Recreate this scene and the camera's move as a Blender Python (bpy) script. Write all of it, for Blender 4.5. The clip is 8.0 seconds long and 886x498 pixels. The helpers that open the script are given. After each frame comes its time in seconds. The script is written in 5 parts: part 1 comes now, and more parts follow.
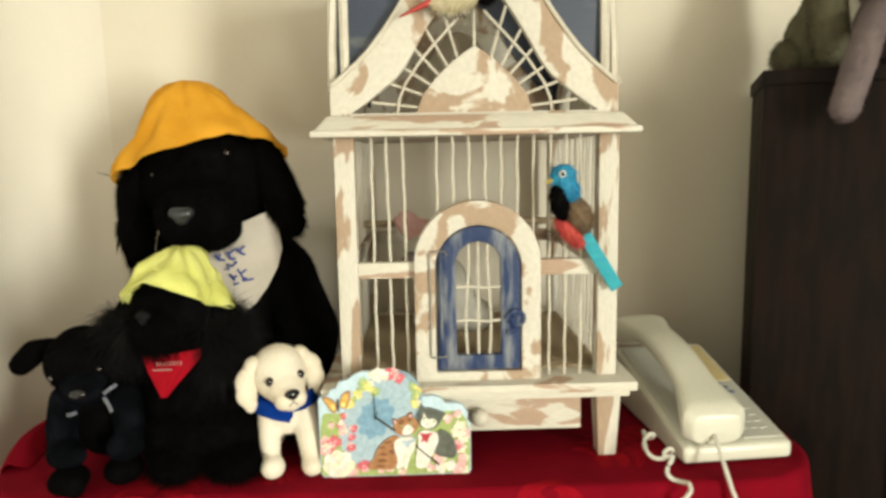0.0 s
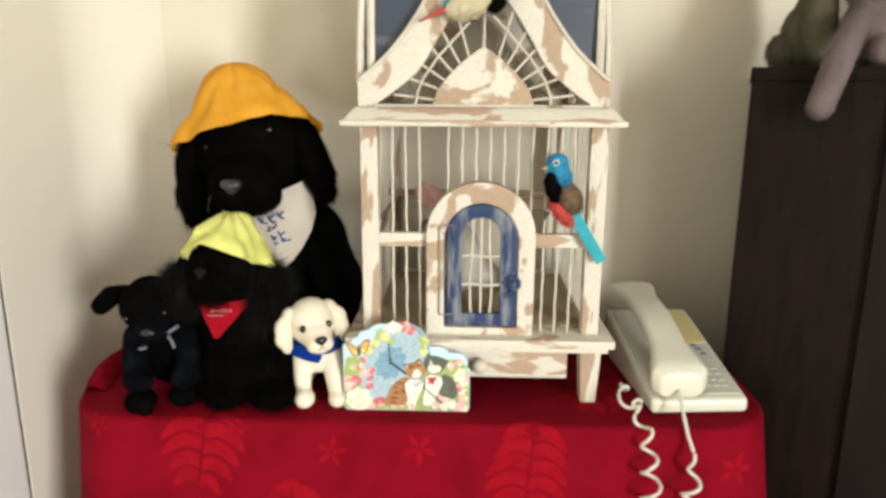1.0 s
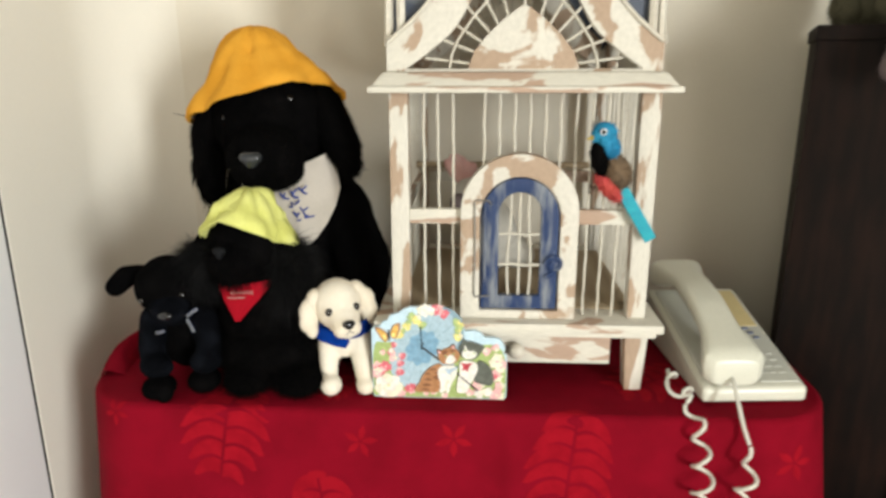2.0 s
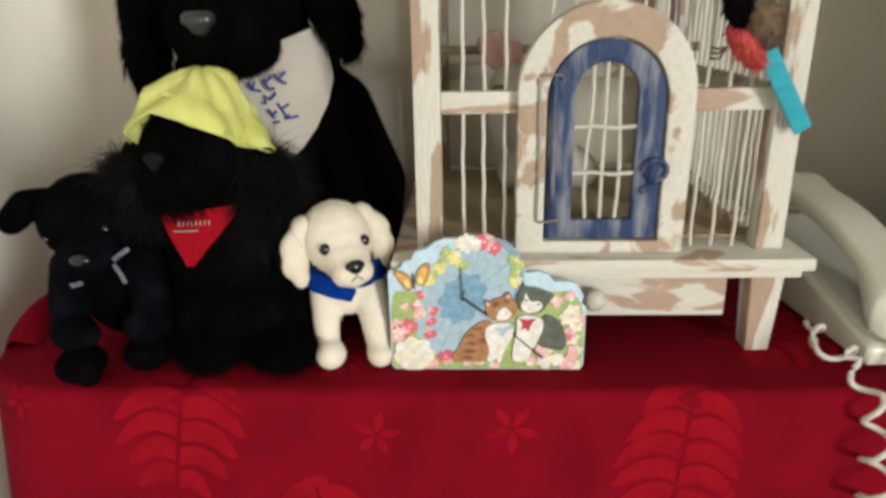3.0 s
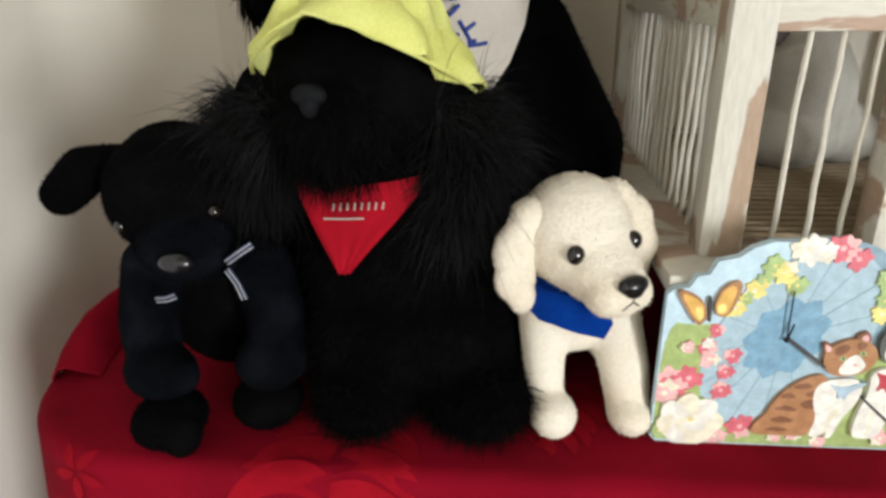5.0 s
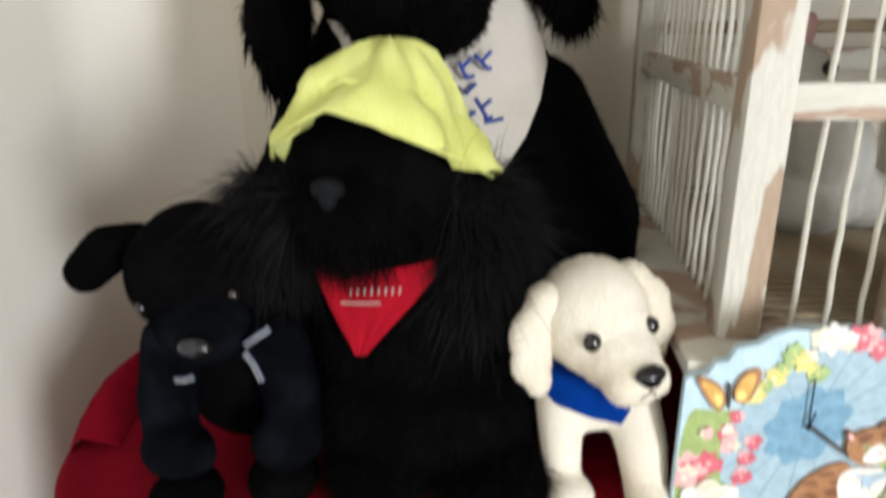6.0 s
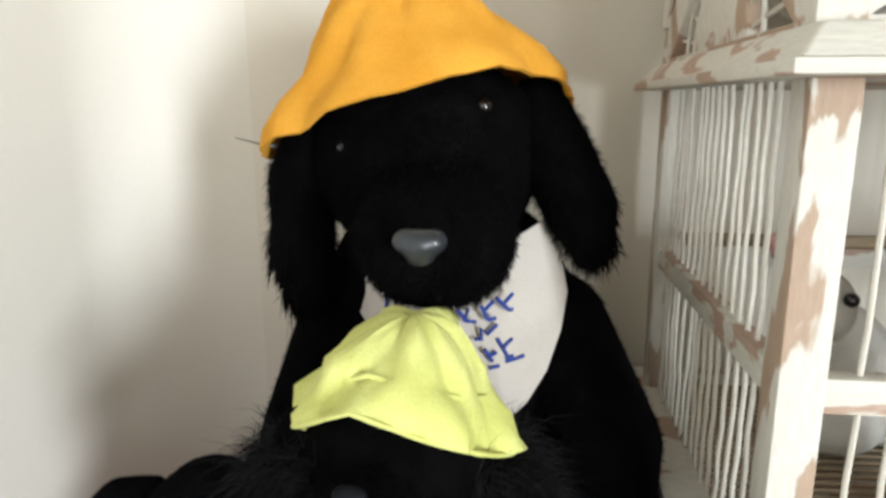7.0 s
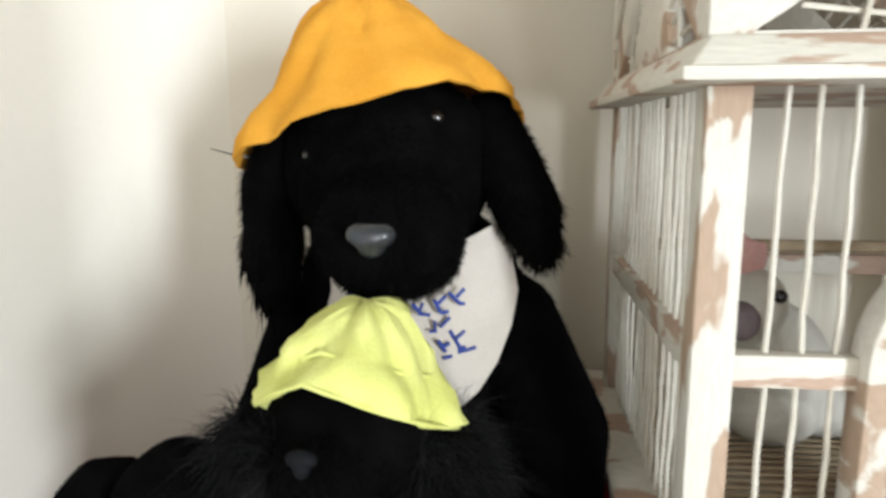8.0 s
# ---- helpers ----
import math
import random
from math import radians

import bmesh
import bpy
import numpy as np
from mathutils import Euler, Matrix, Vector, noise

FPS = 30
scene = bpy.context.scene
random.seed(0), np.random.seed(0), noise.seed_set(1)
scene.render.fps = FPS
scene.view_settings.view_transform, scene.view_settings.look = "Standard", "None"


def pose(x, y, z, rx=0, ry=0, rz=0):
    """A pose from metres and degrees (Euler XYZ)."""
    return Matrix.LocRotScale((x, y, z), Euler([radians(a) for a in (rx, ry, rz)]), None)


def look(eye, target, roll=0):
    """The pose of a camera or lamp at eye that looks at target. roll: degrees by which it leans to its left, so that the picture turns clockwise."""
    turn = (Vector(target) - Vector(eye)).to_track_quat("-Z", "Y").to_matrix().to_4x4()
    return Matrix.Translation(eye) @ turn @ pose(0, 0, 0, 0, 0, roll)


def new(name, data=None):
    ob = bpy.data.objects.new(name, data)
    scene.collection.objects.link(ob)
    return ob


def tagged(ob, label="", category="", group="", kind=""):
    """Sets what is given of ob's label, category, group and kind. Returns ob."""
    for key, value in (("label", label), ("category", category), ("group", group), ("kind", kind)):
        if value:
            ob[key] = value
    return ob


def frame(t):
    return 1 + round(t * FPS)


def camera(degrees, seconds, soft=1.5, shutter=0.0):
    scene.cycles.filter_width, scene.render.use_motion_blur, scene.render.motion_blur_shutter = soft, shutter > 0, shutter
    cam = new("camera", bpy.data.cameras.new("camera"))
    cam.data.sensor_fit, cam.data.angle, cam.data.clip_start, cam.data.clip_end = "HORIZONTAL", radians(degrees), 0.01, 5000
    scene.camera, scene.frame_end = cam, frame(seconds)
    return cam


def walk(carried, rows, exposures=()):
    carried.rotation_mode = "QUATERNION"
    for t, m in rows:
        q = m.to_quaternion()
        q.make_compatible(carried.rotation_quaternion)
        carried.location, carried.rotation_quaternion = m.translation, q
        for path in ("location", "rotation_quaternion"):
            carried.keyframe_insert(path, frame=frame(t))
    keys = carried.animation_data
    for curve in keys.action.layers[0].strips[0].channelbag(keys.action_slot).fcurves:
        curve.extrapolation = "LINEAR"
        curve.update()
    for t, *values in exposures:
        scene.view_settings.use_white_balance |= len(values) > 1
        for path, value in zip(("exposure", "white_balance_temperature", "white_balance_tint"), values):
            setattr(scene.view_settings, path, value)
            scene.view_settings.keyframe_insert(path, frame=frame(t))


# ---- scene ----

# ---------------------------------------------------------------- camera
cam = camera(66.7, 8.0, soft=3.0, shutter=0.4)
PATH = [
    (0, (0.054, -0.084, 1.162), (0.107, 1.896, 0.886), -1.1),
    (0.5, (0.072, -0.138, 1.182), (0.142, 1.841, 0.899), 0.1),
    (1, (0.094, -0.219, 1.229), (0.036, 1.730, 0.784), 0.3),
    (1.2, (0.112, -0.246, 1.270), (0.030, 1.692, 0.782), 0.1),
    (2.3, (0.042, -0.059, 1.180), (-0.082, 1.866, 0.650), -0.5),
    (2.5, (0.031, 0.01, 1.148), (-0.109, 1.932, 0.61), -0.8),
    (3, (-0.01, 0.135, 1.095), (-0.08, 2.021, 0.433), -1.1),
    (3.5, (-0.047, 0.228, 1.058), (-0.098, 2.091, 0.332), -1.0),
    (4, (-0.119, 0.294, 1.036), (-0.213, 2.143, 0.28), -1.1),
    (4.5, (-0.181, 0.365, 1.016), (-0.315, 2.218, 0.276), -0.5),
    (4.7, (-0.192, 0.374, 1.029), (-0.326, 2.224, 0.276), -0.4),
    (5.8, (-0.194, 0.372, 1.035), (-0.376, 2.246, 0.36), -0.9),
    (6, (-0.194, 0.383, 1.063), (-0.383, 2.261, 0.404), -0.8),
    (6.5, (-0.2, 0.415, 1.153), (-0.401, 2.323, 0.588), -0.1),
    (7, (-0.205, 0.416, 1.174), (-0.427, 2.357, 0.748), -0.1),
    (7.5, (-0.205, 0.411, 1.172), (-0.413, 2.368, 0.818), 0.1),
    (8, (-0.171, 0.373, 1.16), (-0.374, 2.333, 0.817), -0.2),
]
walk(cam, [(t, look(eye, target, roll)) for t, eye, target, roll in PATH],
     [(0, -0.64, 7200, 3), (0.5, -0.72, 7200, 4), (1, -0.57, 6700, 8), (2.5, -0.76, 6400, 8), (3.5, -1.08, 6400, 10), (4.5, -0.82, 6200, 10), (5.8, -0.68, 6000, 10), (6.5, -0.4, 5800, 9), (8, -0.3, 5800, 9)])

# ---------------------------------------------------------------- light
WALL_L, WALL_B, WALL_R, WALL_F, TOP = -0.67, 1.215, 2.4, -3.6, 2.4
world = bpy.data.worlds.new("sky")
scene.world = world
world.use_nodes = True
wn = world.node_tree
sky = wn.nodes.new("ShaderNodeTexSky")
sky.sky_type, sky.sun_disc = "NISHITA", False
sky.sun_elevation, sky.sun_rotation = radians(40), radians(200)
wn.links.new(sky.outputs[0], wn.nodes["Background"].inputs[0])
wn.nodes["Background"].inputs[1].default_value = 0.1


def area_lamp(name, eye, target, sx, sy, power, colour):
    data = bpy.data.lights.new(name, "AREA")
    data.shape, data.size, data.size_y, data.energy, data.color = "RECTANGLE", sx, sy, power, colour
    ob = new(name, data)
    ob.matrix_world = look(eye, target)
    return ob


# the sky's light through the window in the wall on the right
WY0, WY1, WZ0, WZ1 = -3.35, -2.2, 0.20, 2.05
area_lamp("window_light", (WALL_R + 0.02, (WY0 + WY1) / 2, (WZ0 + WZ1) / 2), (0, (WY0 + WY1) / 2, (WZ0 + WZ1) / 2), WY1 - WY0 - 0.1, WZ1 - WZ0 - 0.1, 470, (0.98, 0.985, 0.96))
# and a weak fill lamp in an added, unseen window behind the camera
VX0, VX1, VZ0, VZ1 = 1.25, 2.15, 0.95, 2.10
area_lamp("window_light", ((VX0 + VX1) / 2, WALL_F - 0.02, (VZ0 + VZ1) / 2), ((VX0 + VX1) / 2, 1, (VZ0 + VZ1) / 2), VX1 - VX0 - 0.1, VZ1 - VZ0 - 0.1, 25, (1.0, 0.94, 0.85))


# ---------------------------------------------------------------- materials
def mat(name, colour, colour2=None, rough=0.6, scale=30.0, fine=300.0, bump=0.15, mix=(0.4, 0.65), metal=0.0, sheen=0.0, coat=0.0, stretch=(1, 1, 1), spread=0.0, spec=0.5, grainy=0.25, ragged=0.0):
    """Two colours mixed by noise, a fine grain, and relief."""
    m = bpy.data.materials.new(name)
    m.use_nodes = True
    nt = m.node_tree
    b = nt.nodes["Principled BSDF"]
    b.inputs["Roughness"].default_value, b.inputs["Metallic"].default_value = rough, metal
    b.inputs["Specular IOR Level"].default_value = spec
    b.inputs["Sheen Weight"].default_value, b.inputs["Coat Weight"].default_value = sheen, coat
    tc = nt.nodes.new("ShaderNodeTexCoord")
    mp = nt.nodes.new("ShaderNodeMapping")
    mp.inputs["Scale"].default_value = stretch
    nt.links.new(tc.outputs["Object"], mp.inputs[0])
    n1, n2 = nt.nodes.new("ShaderNodeTexNoise"), nt.nodes.new("ShaderNodeTexNoise")
    n1.inputs["Scale"].default_value, n1.inputs["Detail"].default_value, n1.inputs["Distortion"].default_value = scale, 5, ragged
    n2.inputs["Scale"].default_value, n2.inputs["Detail"].default_value = fine, 3
    nt.links.new(mp.outputs[0], n1.inputs[0]), nt.links.new(mp.outputs[0], n2.inputs[0])
    if spread:
        info, add = nt.nodes.new("ShaderNodeObjectInfo"), nt.nodes.new("ShaderNodeVectorMath")
        nt.links.new(tc.outputs["Object"], add.inputs[0]), nt.links.new(info.outputs["Random"], add.inputs[1])
        nt.links.new(add.outputs[0], mp.inputs[0])
    ramp = nt.nodes.new("ShaderNodeMapRange")
    ramp.inputs[1].default_value, ramp.inputs[2].default_value = mix
    nt.links.new(n1.outputs[0], ramp.inputs[0])
    mixer = nt.nodes.new("ShaderNodeMix")
    mixer.data_type = "RGBA"
    mixer.inputs[6].default_value, mixer.inputs[7].default_value = (*colour, 1), (*(colour2 or [c * 0.85 for c in colour]), 1)
    nt.links.new(ramp.outputs[0], mixer.inputs[0])
    grain = nt.nodes.new("ShaderNodeMix")
    grain.data_type, grain.blend_type = "RGBA", "MULTIPLY"
    grain.inputs[0].default_value = grainy
    nt.links.new(mixer.outputs[2], grain.inputs[6]), nt.links.new(n2.outputs[0], grain.inputs[7])
    bright = nt.nodes.new("ShaderNodeBrightContrast")
    nt.links.new(grain.outputs[2], bright.inputs[0])
    nt.links.new(bright.outputs[0], b.inputs["Base Color"])
    if bump:
        bp = nt.nodes.new("ShaderNodeBump")
        bp.inputs["Strength"].default_value, bp.inputs["Distance"].default_value = bump, 0.002
        nt.links.new(n2.outputs[0], bp.inputs["Height"])
        nt.links.new(bp.outputs[0], b.inputs["Normal"])
    return m


M = {}
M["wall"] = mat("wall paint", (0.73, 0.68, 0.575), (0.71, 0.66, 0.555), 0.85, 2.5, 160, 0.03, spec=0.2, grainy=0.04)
# paler copy of the wall paint: the side wall's brightness put into its colour
M["wall_lit"] = mat("cream wall paint lightened as if lit", (0.765, 0.725, 0.635), (0.745, 0.705, 0.615), 0.85, 2.5, 160, 0.03, spec=0.2, grainy=0.04)
M["door"] = mat("white door paint", (0.88, 0.875, 0.865), (0.86, 0.855, 0.845), 0.5, 4, 200, 0.03, spec=0.3, grainy=0.03)
# near-black that stands in for the shade inside the door gap
M["gap"] = mat("painted gap shade", (0.004, 0.004, 0.004), rough=0.95, spec=0.02)
# unseen walls, ceiling and carpet, toned dark to cut the bounced light
M["wall_far"] = mat("dull beige to cut bounce", (0.36, 0.32, 0.26), (0.32, 0.28, 0.22), 0.85, 3, 160, 0.05, spec=0.1)
M["ceiling"] = mat("ceiling paint", (0.50, 0.48, 0.44), rough=0.9, scale=3, spec=0.1)
M["floor"] = mat("carpet", (0.13, 0.10, 0.075), (0.10, 0.075, 0.055), 0.95, 20, 400, 0.5, spec=0.05)
M["wood"] = mat("table wood", (0.16, 0.08, 0.04), (0.1, 0.05, 0.025), 0.45, 12, 90, 0.1, stretch=(1, 8, 8))
M["dark"] = mat("espresso wood", (0.0055, 0.0032, 0.0024), (0.014, 0.006, 0.004), 0.6, 9, 60, 0.15, stretch=(6, 6, 1), spec=0.12)
M["plum"] = mat("plum-brown veneer", (0.0105, 0.0070, 0.0072), (0.014, 0.0095, 0.0095), 0.6, 9, 60, 0.15, stretch=(6, 6, 1), spec=0.12)
M["cloth"] = mat("crimson cotton", (0.228, 0.0027, 0.0135), (0.185, 0.0022, 0.0105), 0.9, 14, 900, 0.2, spec=0.06)
M["leaf"] = mat("scarlet print", (0.32, 0.005, 0.0145), (0.265, 0.0035, 0.012), 0.9, 40, 900, 0.2, spec=0.06)
M["paint"] = mat("chipped cream paint", (0.70, 0.665, 0.58), (0.45, 0.33, 0.235), 0.7, 15, 150, 0.5, mix=(0.505, 0.53), stretch=(2.0, 2.0, 0.5), spread=1.0, spec=0.3, ragged=0.5)
M["paint_worn"] = mat("worn cream paint", (0.70, 0.665, 0.58), (0.45, 0.33, 0.235), 0.7, 15, 150, 0.5, mix=(0.51, 0.54), stretch=(1.0, 1.0, 1.0), spread=1.0, spec=0.3, ragged=0.6)
M["paint_h"] = mat("chipped cream paint on rails", (0.70, 0.665, 0.57), (0.47, 0.33, 0.24), 0.65, 17, 150, 0.35, mix=(0.53, 0.56), stretch=(0.5, 0.8, 2.4), spread=1.0, ragged=0.5)
M["paint_wire"] = mat("cream wire paint", (0.68, 0.645, 0.55), (0.63, 0.58, 0.48), 0.5, 40, 200, 0.1, spread=1.0)
M["blue"] = mat("worn navy paint", (0.020, 0.043, 0.125), (0.22, 0.24, 0.27), 0.55, 34, 170, 0.35, mix=(0.47, 0.68), stretch=(2.2, 2.2, 0.5), spec=0.3)
M["roofblue"] = mat("weathered slate-blue paint", (0.035, 0.05, 0.085), (0.16, 0.17, 0.17), 0.45, 14, 120, 0.3, mix=(0.55, 0.8), stretch=(0.5, 0.5, 2.5))
M["slat"] = mat("bare bamboo", (0.42, 0.33, 0.21), (0.3, 0.22, 0.13), 0.6, 20, 200, 0.2)
M["black"] = mat("black plush pile", (0.0022, 0.0021, 0.0022), (0.0048, 0.0043, 0.0044), 1.0, 34, 500, 0.8, mix=(0.45, 0.75), spec=0.02, ragged=0.4)
# the lighter blotches paint the pile's bluish sheen into its colour
M["black_short"] = mat("blue-black velour with painted sheen", (0.0028, 0.0032, 0.0044), (0.0085, 0.0098, 0.0140), 1.0, 34, 700, 0.9, mix=(0.45, 0.75), spec=0.03, ragged=0.4)
M["hair"] = mat("black hair", (0.0022, 0.002, 0.002), (0.0045, 0.0038, 0.0036), 0.85, 40, 300, 0.0, spec=0.04)
# lighter copy of the hair: light caught by the side tufts, put into colour
M["hair_lit"] = mat("black hair lightened as if lit", (0.0046, 0.0045, 0.0048), (0.0088, 0.0084, 0.0086), 0.65, 40, 300, 0.0, spec=0.12)
M["cream"] = mat("cream plush pile", (0.90, 0.83, 0.70), (0.84, 0.75, 0.60), 0.95, 18, 500, 0.4, spec=0.1)
M["noseblack"] = mat("black plastic", (0.008, 0.008, 0.009), rough=0.25, bump=0.02, coat=0.15)
M["nosegrey"] = mat("worn grey plastic nose", (0.028, 0.032, 0.036), (0.014, 0.016, 0.018), 0.4, 60, 300, 0.1, coat=0.25)
M["nosedark"] = mat("black stitched nose", (0.006, 0.0065, 0.0075), (0.004, 0.004, 0.005), 0.75, 60, 300, 0.3, spec=0.12)
M["eye"] = mat("glass eye", (0.010, 0.007, 0.005), rough=0.12, bump=0, coat=0.4)
M["orange"] = mat("orange felt", (0.80, 0.39, 0.045), (0.74, 0.34, 0.032), 0.95, 25, 500, 0.35, spec=0.08)
M["yellow"] = mat("lemon yellow cotton", (0.74, 0.75, 0.25), (0.68, 0.69, 0.19), 0.9, 25, 600, 0.25, spec=0.1)
M["bib"] = mat("unbleached cotton", (0.60, 0.545, 0.48), (0.53, 0.48, 0.415), 0.9, 20, 700, 0.25, spec=0.1)
M["ink"] = mat("navy print", (0.03, 0.06, 0.30), rough=0.8, bump=0)
M["redcloth"] = mat("red cotton", (0.40, 0.006, 0.018), (0.34, 0.005, 0.015), 0.9, 30, 700, 0.25, spec=0.08)
M["white"] = mat("white print", (0.8, 0.8, 0.78), rough=0.7, bump=0)
M["bluecloth"] = mat("royal blue felt", (0.003, 0.035, 0.24), (0.002, 0.020, 0.15), 0.95, 40, 500, 0.3, spec=0.05)
M["ribbon"] = mat("navy ribbon", (0.02, 0.03, 0.10), rough=0.5)
M["phone"] = mat("ivory plastic", (0.72, 0.71, 0.60), (0.69, 0.68, 0.57), 0.33, 8, 500, 0.04)
M["phone_grey"] = mat("pale grey plastic", (0.57, 0.57, 0.50), (0.54, 0.54, 0.48), 0.4, 8, 500, 0.04)
M["phone_card"] = mat("aged paper card", (0.62, 0.50, 0.25), (0.56, 0.46, 0.24), 0.6, 20, 300, 0.05)
M["phone_key"] = mat("dark blue key", (0.06, 0.08, 0.16), rough=0.4, bump=0)
M["cord"] = mat("ivory cord", (0.74, 0.72, 0.63), rough=0.4, bump=0.02)
M["mauve"] = mat("mauve plush pile", (0.20, 0.16, 0.16), (0.165, 0.13, 0.135), 0.95, 25, 500, 0.5, spec=0.05)
M["olive"] = mat("grey-green plush pile", (0.14, 0.13, 0.085), (0.11, 0.10, 0.065), 0.95, 25, 500, 0.5, spec=0.05)
M["offwhite"] = mat("off-white plush pile", (0.72, 0.70, 0.60), (0.66, 0.63, 0.54), 0.9, 25, 500, 0.4)
M["cockatoo"] = mat("greyed white plush pile", (0.64, 0.61, 0.54), (0.56, 0.53, 0.46), 0.9, 25, 500, 0.4)
M["pink"] = mat("pink feathers", (0.66, 0.36, 0.33), (0.70, 0.46, 0.42), 0.85, 30, 300, 0.4)
M["teal"] = mat("turquoise feathers", (0.02, 0.33, 0.44), (0.03, 0.42, 0.50), 0.75, 30, 300, 0.4, stretch=(1, 1, 3))
M["azure"] = mat("azure feathers", (0.01, 0.22, 0.42), (0.02, 0.30, 0.50), 0.75, 30, 300, 0.4)
M["buff"] = mat("buff feathers", (0.66, 0.58, 0.40), (0.58, 0.52, 0.33), 0.8, 30, 300, 0.4)
M["brown"] = mat("brown feathers", (0.17, 0.11, 0.06), (0.11, 0.075, 0.045), 0.85, 60, 300, 0.5)
M["red"] = mat("coral red feathers", (0.50, 0.05, 0.05), (0.58, 0.08, 0.06), 0.8, 40, 300, 0.4)
M["beak"] = mat("yellow beak", (0.65, 0.48, 0.10), rough=0.5, bump=0)
M["claw"] = mat("brown wire feet", (0.10, 0.05, 0.03), rough=0.6, bump=0)
M["metal"] = mat("dull steel wire", (0.42, 0.41, 0.38), rough=0.4, metal=0.7, bump=0)


# ---------------------------------------------------------------- builders
def bm_new():
    return bmesh.new()


def box(bm, lo, hi, bevel=0.0, rot=None, pivot=None):
    c = [(a + b) / 2 for a, b in zip(lo, hi)]
    r = bmesh.ops.create_cube(bm, size=1, matrix=Matrix.Translation(c) @ Matrix.Diagonal((*[b - a for a, b in zip(lo, hi)], 1)))
    vs = r["verts"]
    if bevel:
        es = list({e for v in vs for e in v.link_edges})
        out = bmesh.ops.bevel(bm, geom=es, offset=bevel, segments=2, profile=0.6, affect="EDGES")
        vs = out["verts"]
    if rot is not None:
        bmesh.ops.rotate(bm, verts=vs, cent=pivot or c, matrix=rot)
    return vs


def blob(bm, c, r, rot=(0, 0, 0), seg=20, rings=12):
    m = Matrix.LocRotScale(c, Euler([radians(a) for a in rot]), r)
    return bmesh.ops.create_uvsphere(bm, u_segments=seg, v_segments=rings, radius=1, matrix=m)["verts"]


def limb(bm, pts, radii, n=7):
    """A chain of balls from point to point."""
    for (a, b), (ra, rb) in zip(zip(pts, pts[1:]), zip(radii, radii[1:])):
        for i in range(n + 1):
            k = i / n
            rr = ra + (rb - ra) * k
            blob(bm, [p + (q - p) * k for p, q in zip(a, b)], (rr, rr, rr), seg=14, rings=9)


def tube(bm, pts, r, sides=8, taper=None):
    """A round rod along a line of points."""
    pts = [Vector(p) for p in pts]
    rings = []
    for i, p in enumerate(pts):
        d = (pts[min(i + 1, len(pts) - 1)] - pts[max(i - 1, 0)]).normalized()
        side = d.cross(Vector((0.31, 0.17, 0.93)))
        if side.length < 0.05:
            side = d.cross(Vector((0.9, 0.3, 0.1)))
        side.normalize()
        up = side.cross(d)
        rr = r if taper is None else r * taper[i]
        rings.append([bm.verts.new(p + rr * (math.cos(6.2832 * k / sides) * side + math.sin(6.2832 * k / sides) * up)) for k in range(sides)])
    for a, b in zip(rings, rings[1:]):
        for k in range(sides):
            bm.faces.new((a[k], a[(k + 1) % sides], b[(k + 1) % sides], b[k]))
    bm.faces.new(rings[0][::-1]), bm.faces.new(rings[-1])


def plate(bm, outline, y0, y1, hole=None):
    """A flat board with an outline in x and z, from y0 to y1; hole: an inner outline with as many points."""
    n = len(outline)
    if hole is None:
        a = [bm.verts.new((x, y0, z)) for x, z in outline]
        b = [bm.verts.new((x, y1, z)) for x, z in outline]
        bm.faces.new(a), bm.faces.new(b[::-1])
        for i in range(n):
            bm.faces.new((a[i], b[i], b[(i + 1) % n], a[(i + 1) % n]))
    else:
        a, b = [[bm.verts.new((x, y, z)) for x, z in outline] for y in (y0, y1)]
        c, d = [[bm.verts.new((x, y, z)) for x, z in hole] for y in (y0, y1)]
        for i in range(n):
            j = (i + 1) % n
            bm.faces.new((a[i], a[j], c[j], c[i])), bm.faces.new((b[j], b[i], d[i], d[j]))
            bm.faces.new((a[j], a[i], b[i], b[j])), bm.faces.new((c[i], c[j], d[j], d[i]))
    bmesh.ops.recalc_face_normals(bm, faces=bm.faces)


def bevelled(bm, width, segments=2):
    es = [e for e in bm.edges if len(e.link_faces) == 2 and e.calc_face_angle(0) > 0.6]
    bmesh.ops.bevel(bm, geom=es, offset=width, segments=segments, profile=0.6, affect="EDGES", clamp_overlap=True)


def root_of(ob):
    while ob.parent:
        ob = ob.parent
    return ob


def root_place(ob):
    return root_of(ob).location


def mesh_of(name, bm, materials, smooth=35):
    me = bpy.data.meshes.new(name)
    bm.to_mesh(me)
    bm.free()
    for m in materials if isinstance(materials, (list, tuple)) else [materials]:
        me.materials.append(m)
    if smooth:
        me.shade_smooth()
        me.set_sharp_from_angle(angle=radians(smooth))
    return me


def part(name, bm, material, parent, label="", smooth=35, local=False):
    """One mesh under a thing or a part, given in world coordinates (or in the thing's own)."""
    me = mesh_of(name, bm, material, smooth)
    if not local:
        me.transform(root_of(parent).matrix_basis.inverted())
    ob = new(name, me)
    ob.parent = parent
    return tagged(ob, label)


def share(name, me, parent, m, label=""):
    """A part that shares its mesh with others, at a place given in world coordinates."""
    ob = new(name, me)
    ob.parent = parent
    ob.matrix_basis = Matrix.Translation(-root_place(parent)) @ m
    return tagged(ob, label)


def thing(name, base, label, category, group="", kind=""):
    ob = new(name)
    ob.location, ob.empty_display_size = base, 0.05
    return tagged(ob, label, category, group, kind)


def solid(name, bm, material, label, category, group="", kind="", base=(0, 0, 0), smooth=35):
    me = mesh_of(name, bm, material, smooth)
    me.transform(Matrix.Translation([-c for c in base]))
    ob = new(name, me)
    ob.location = base
    return tagged(ob, label, category, group, kind)


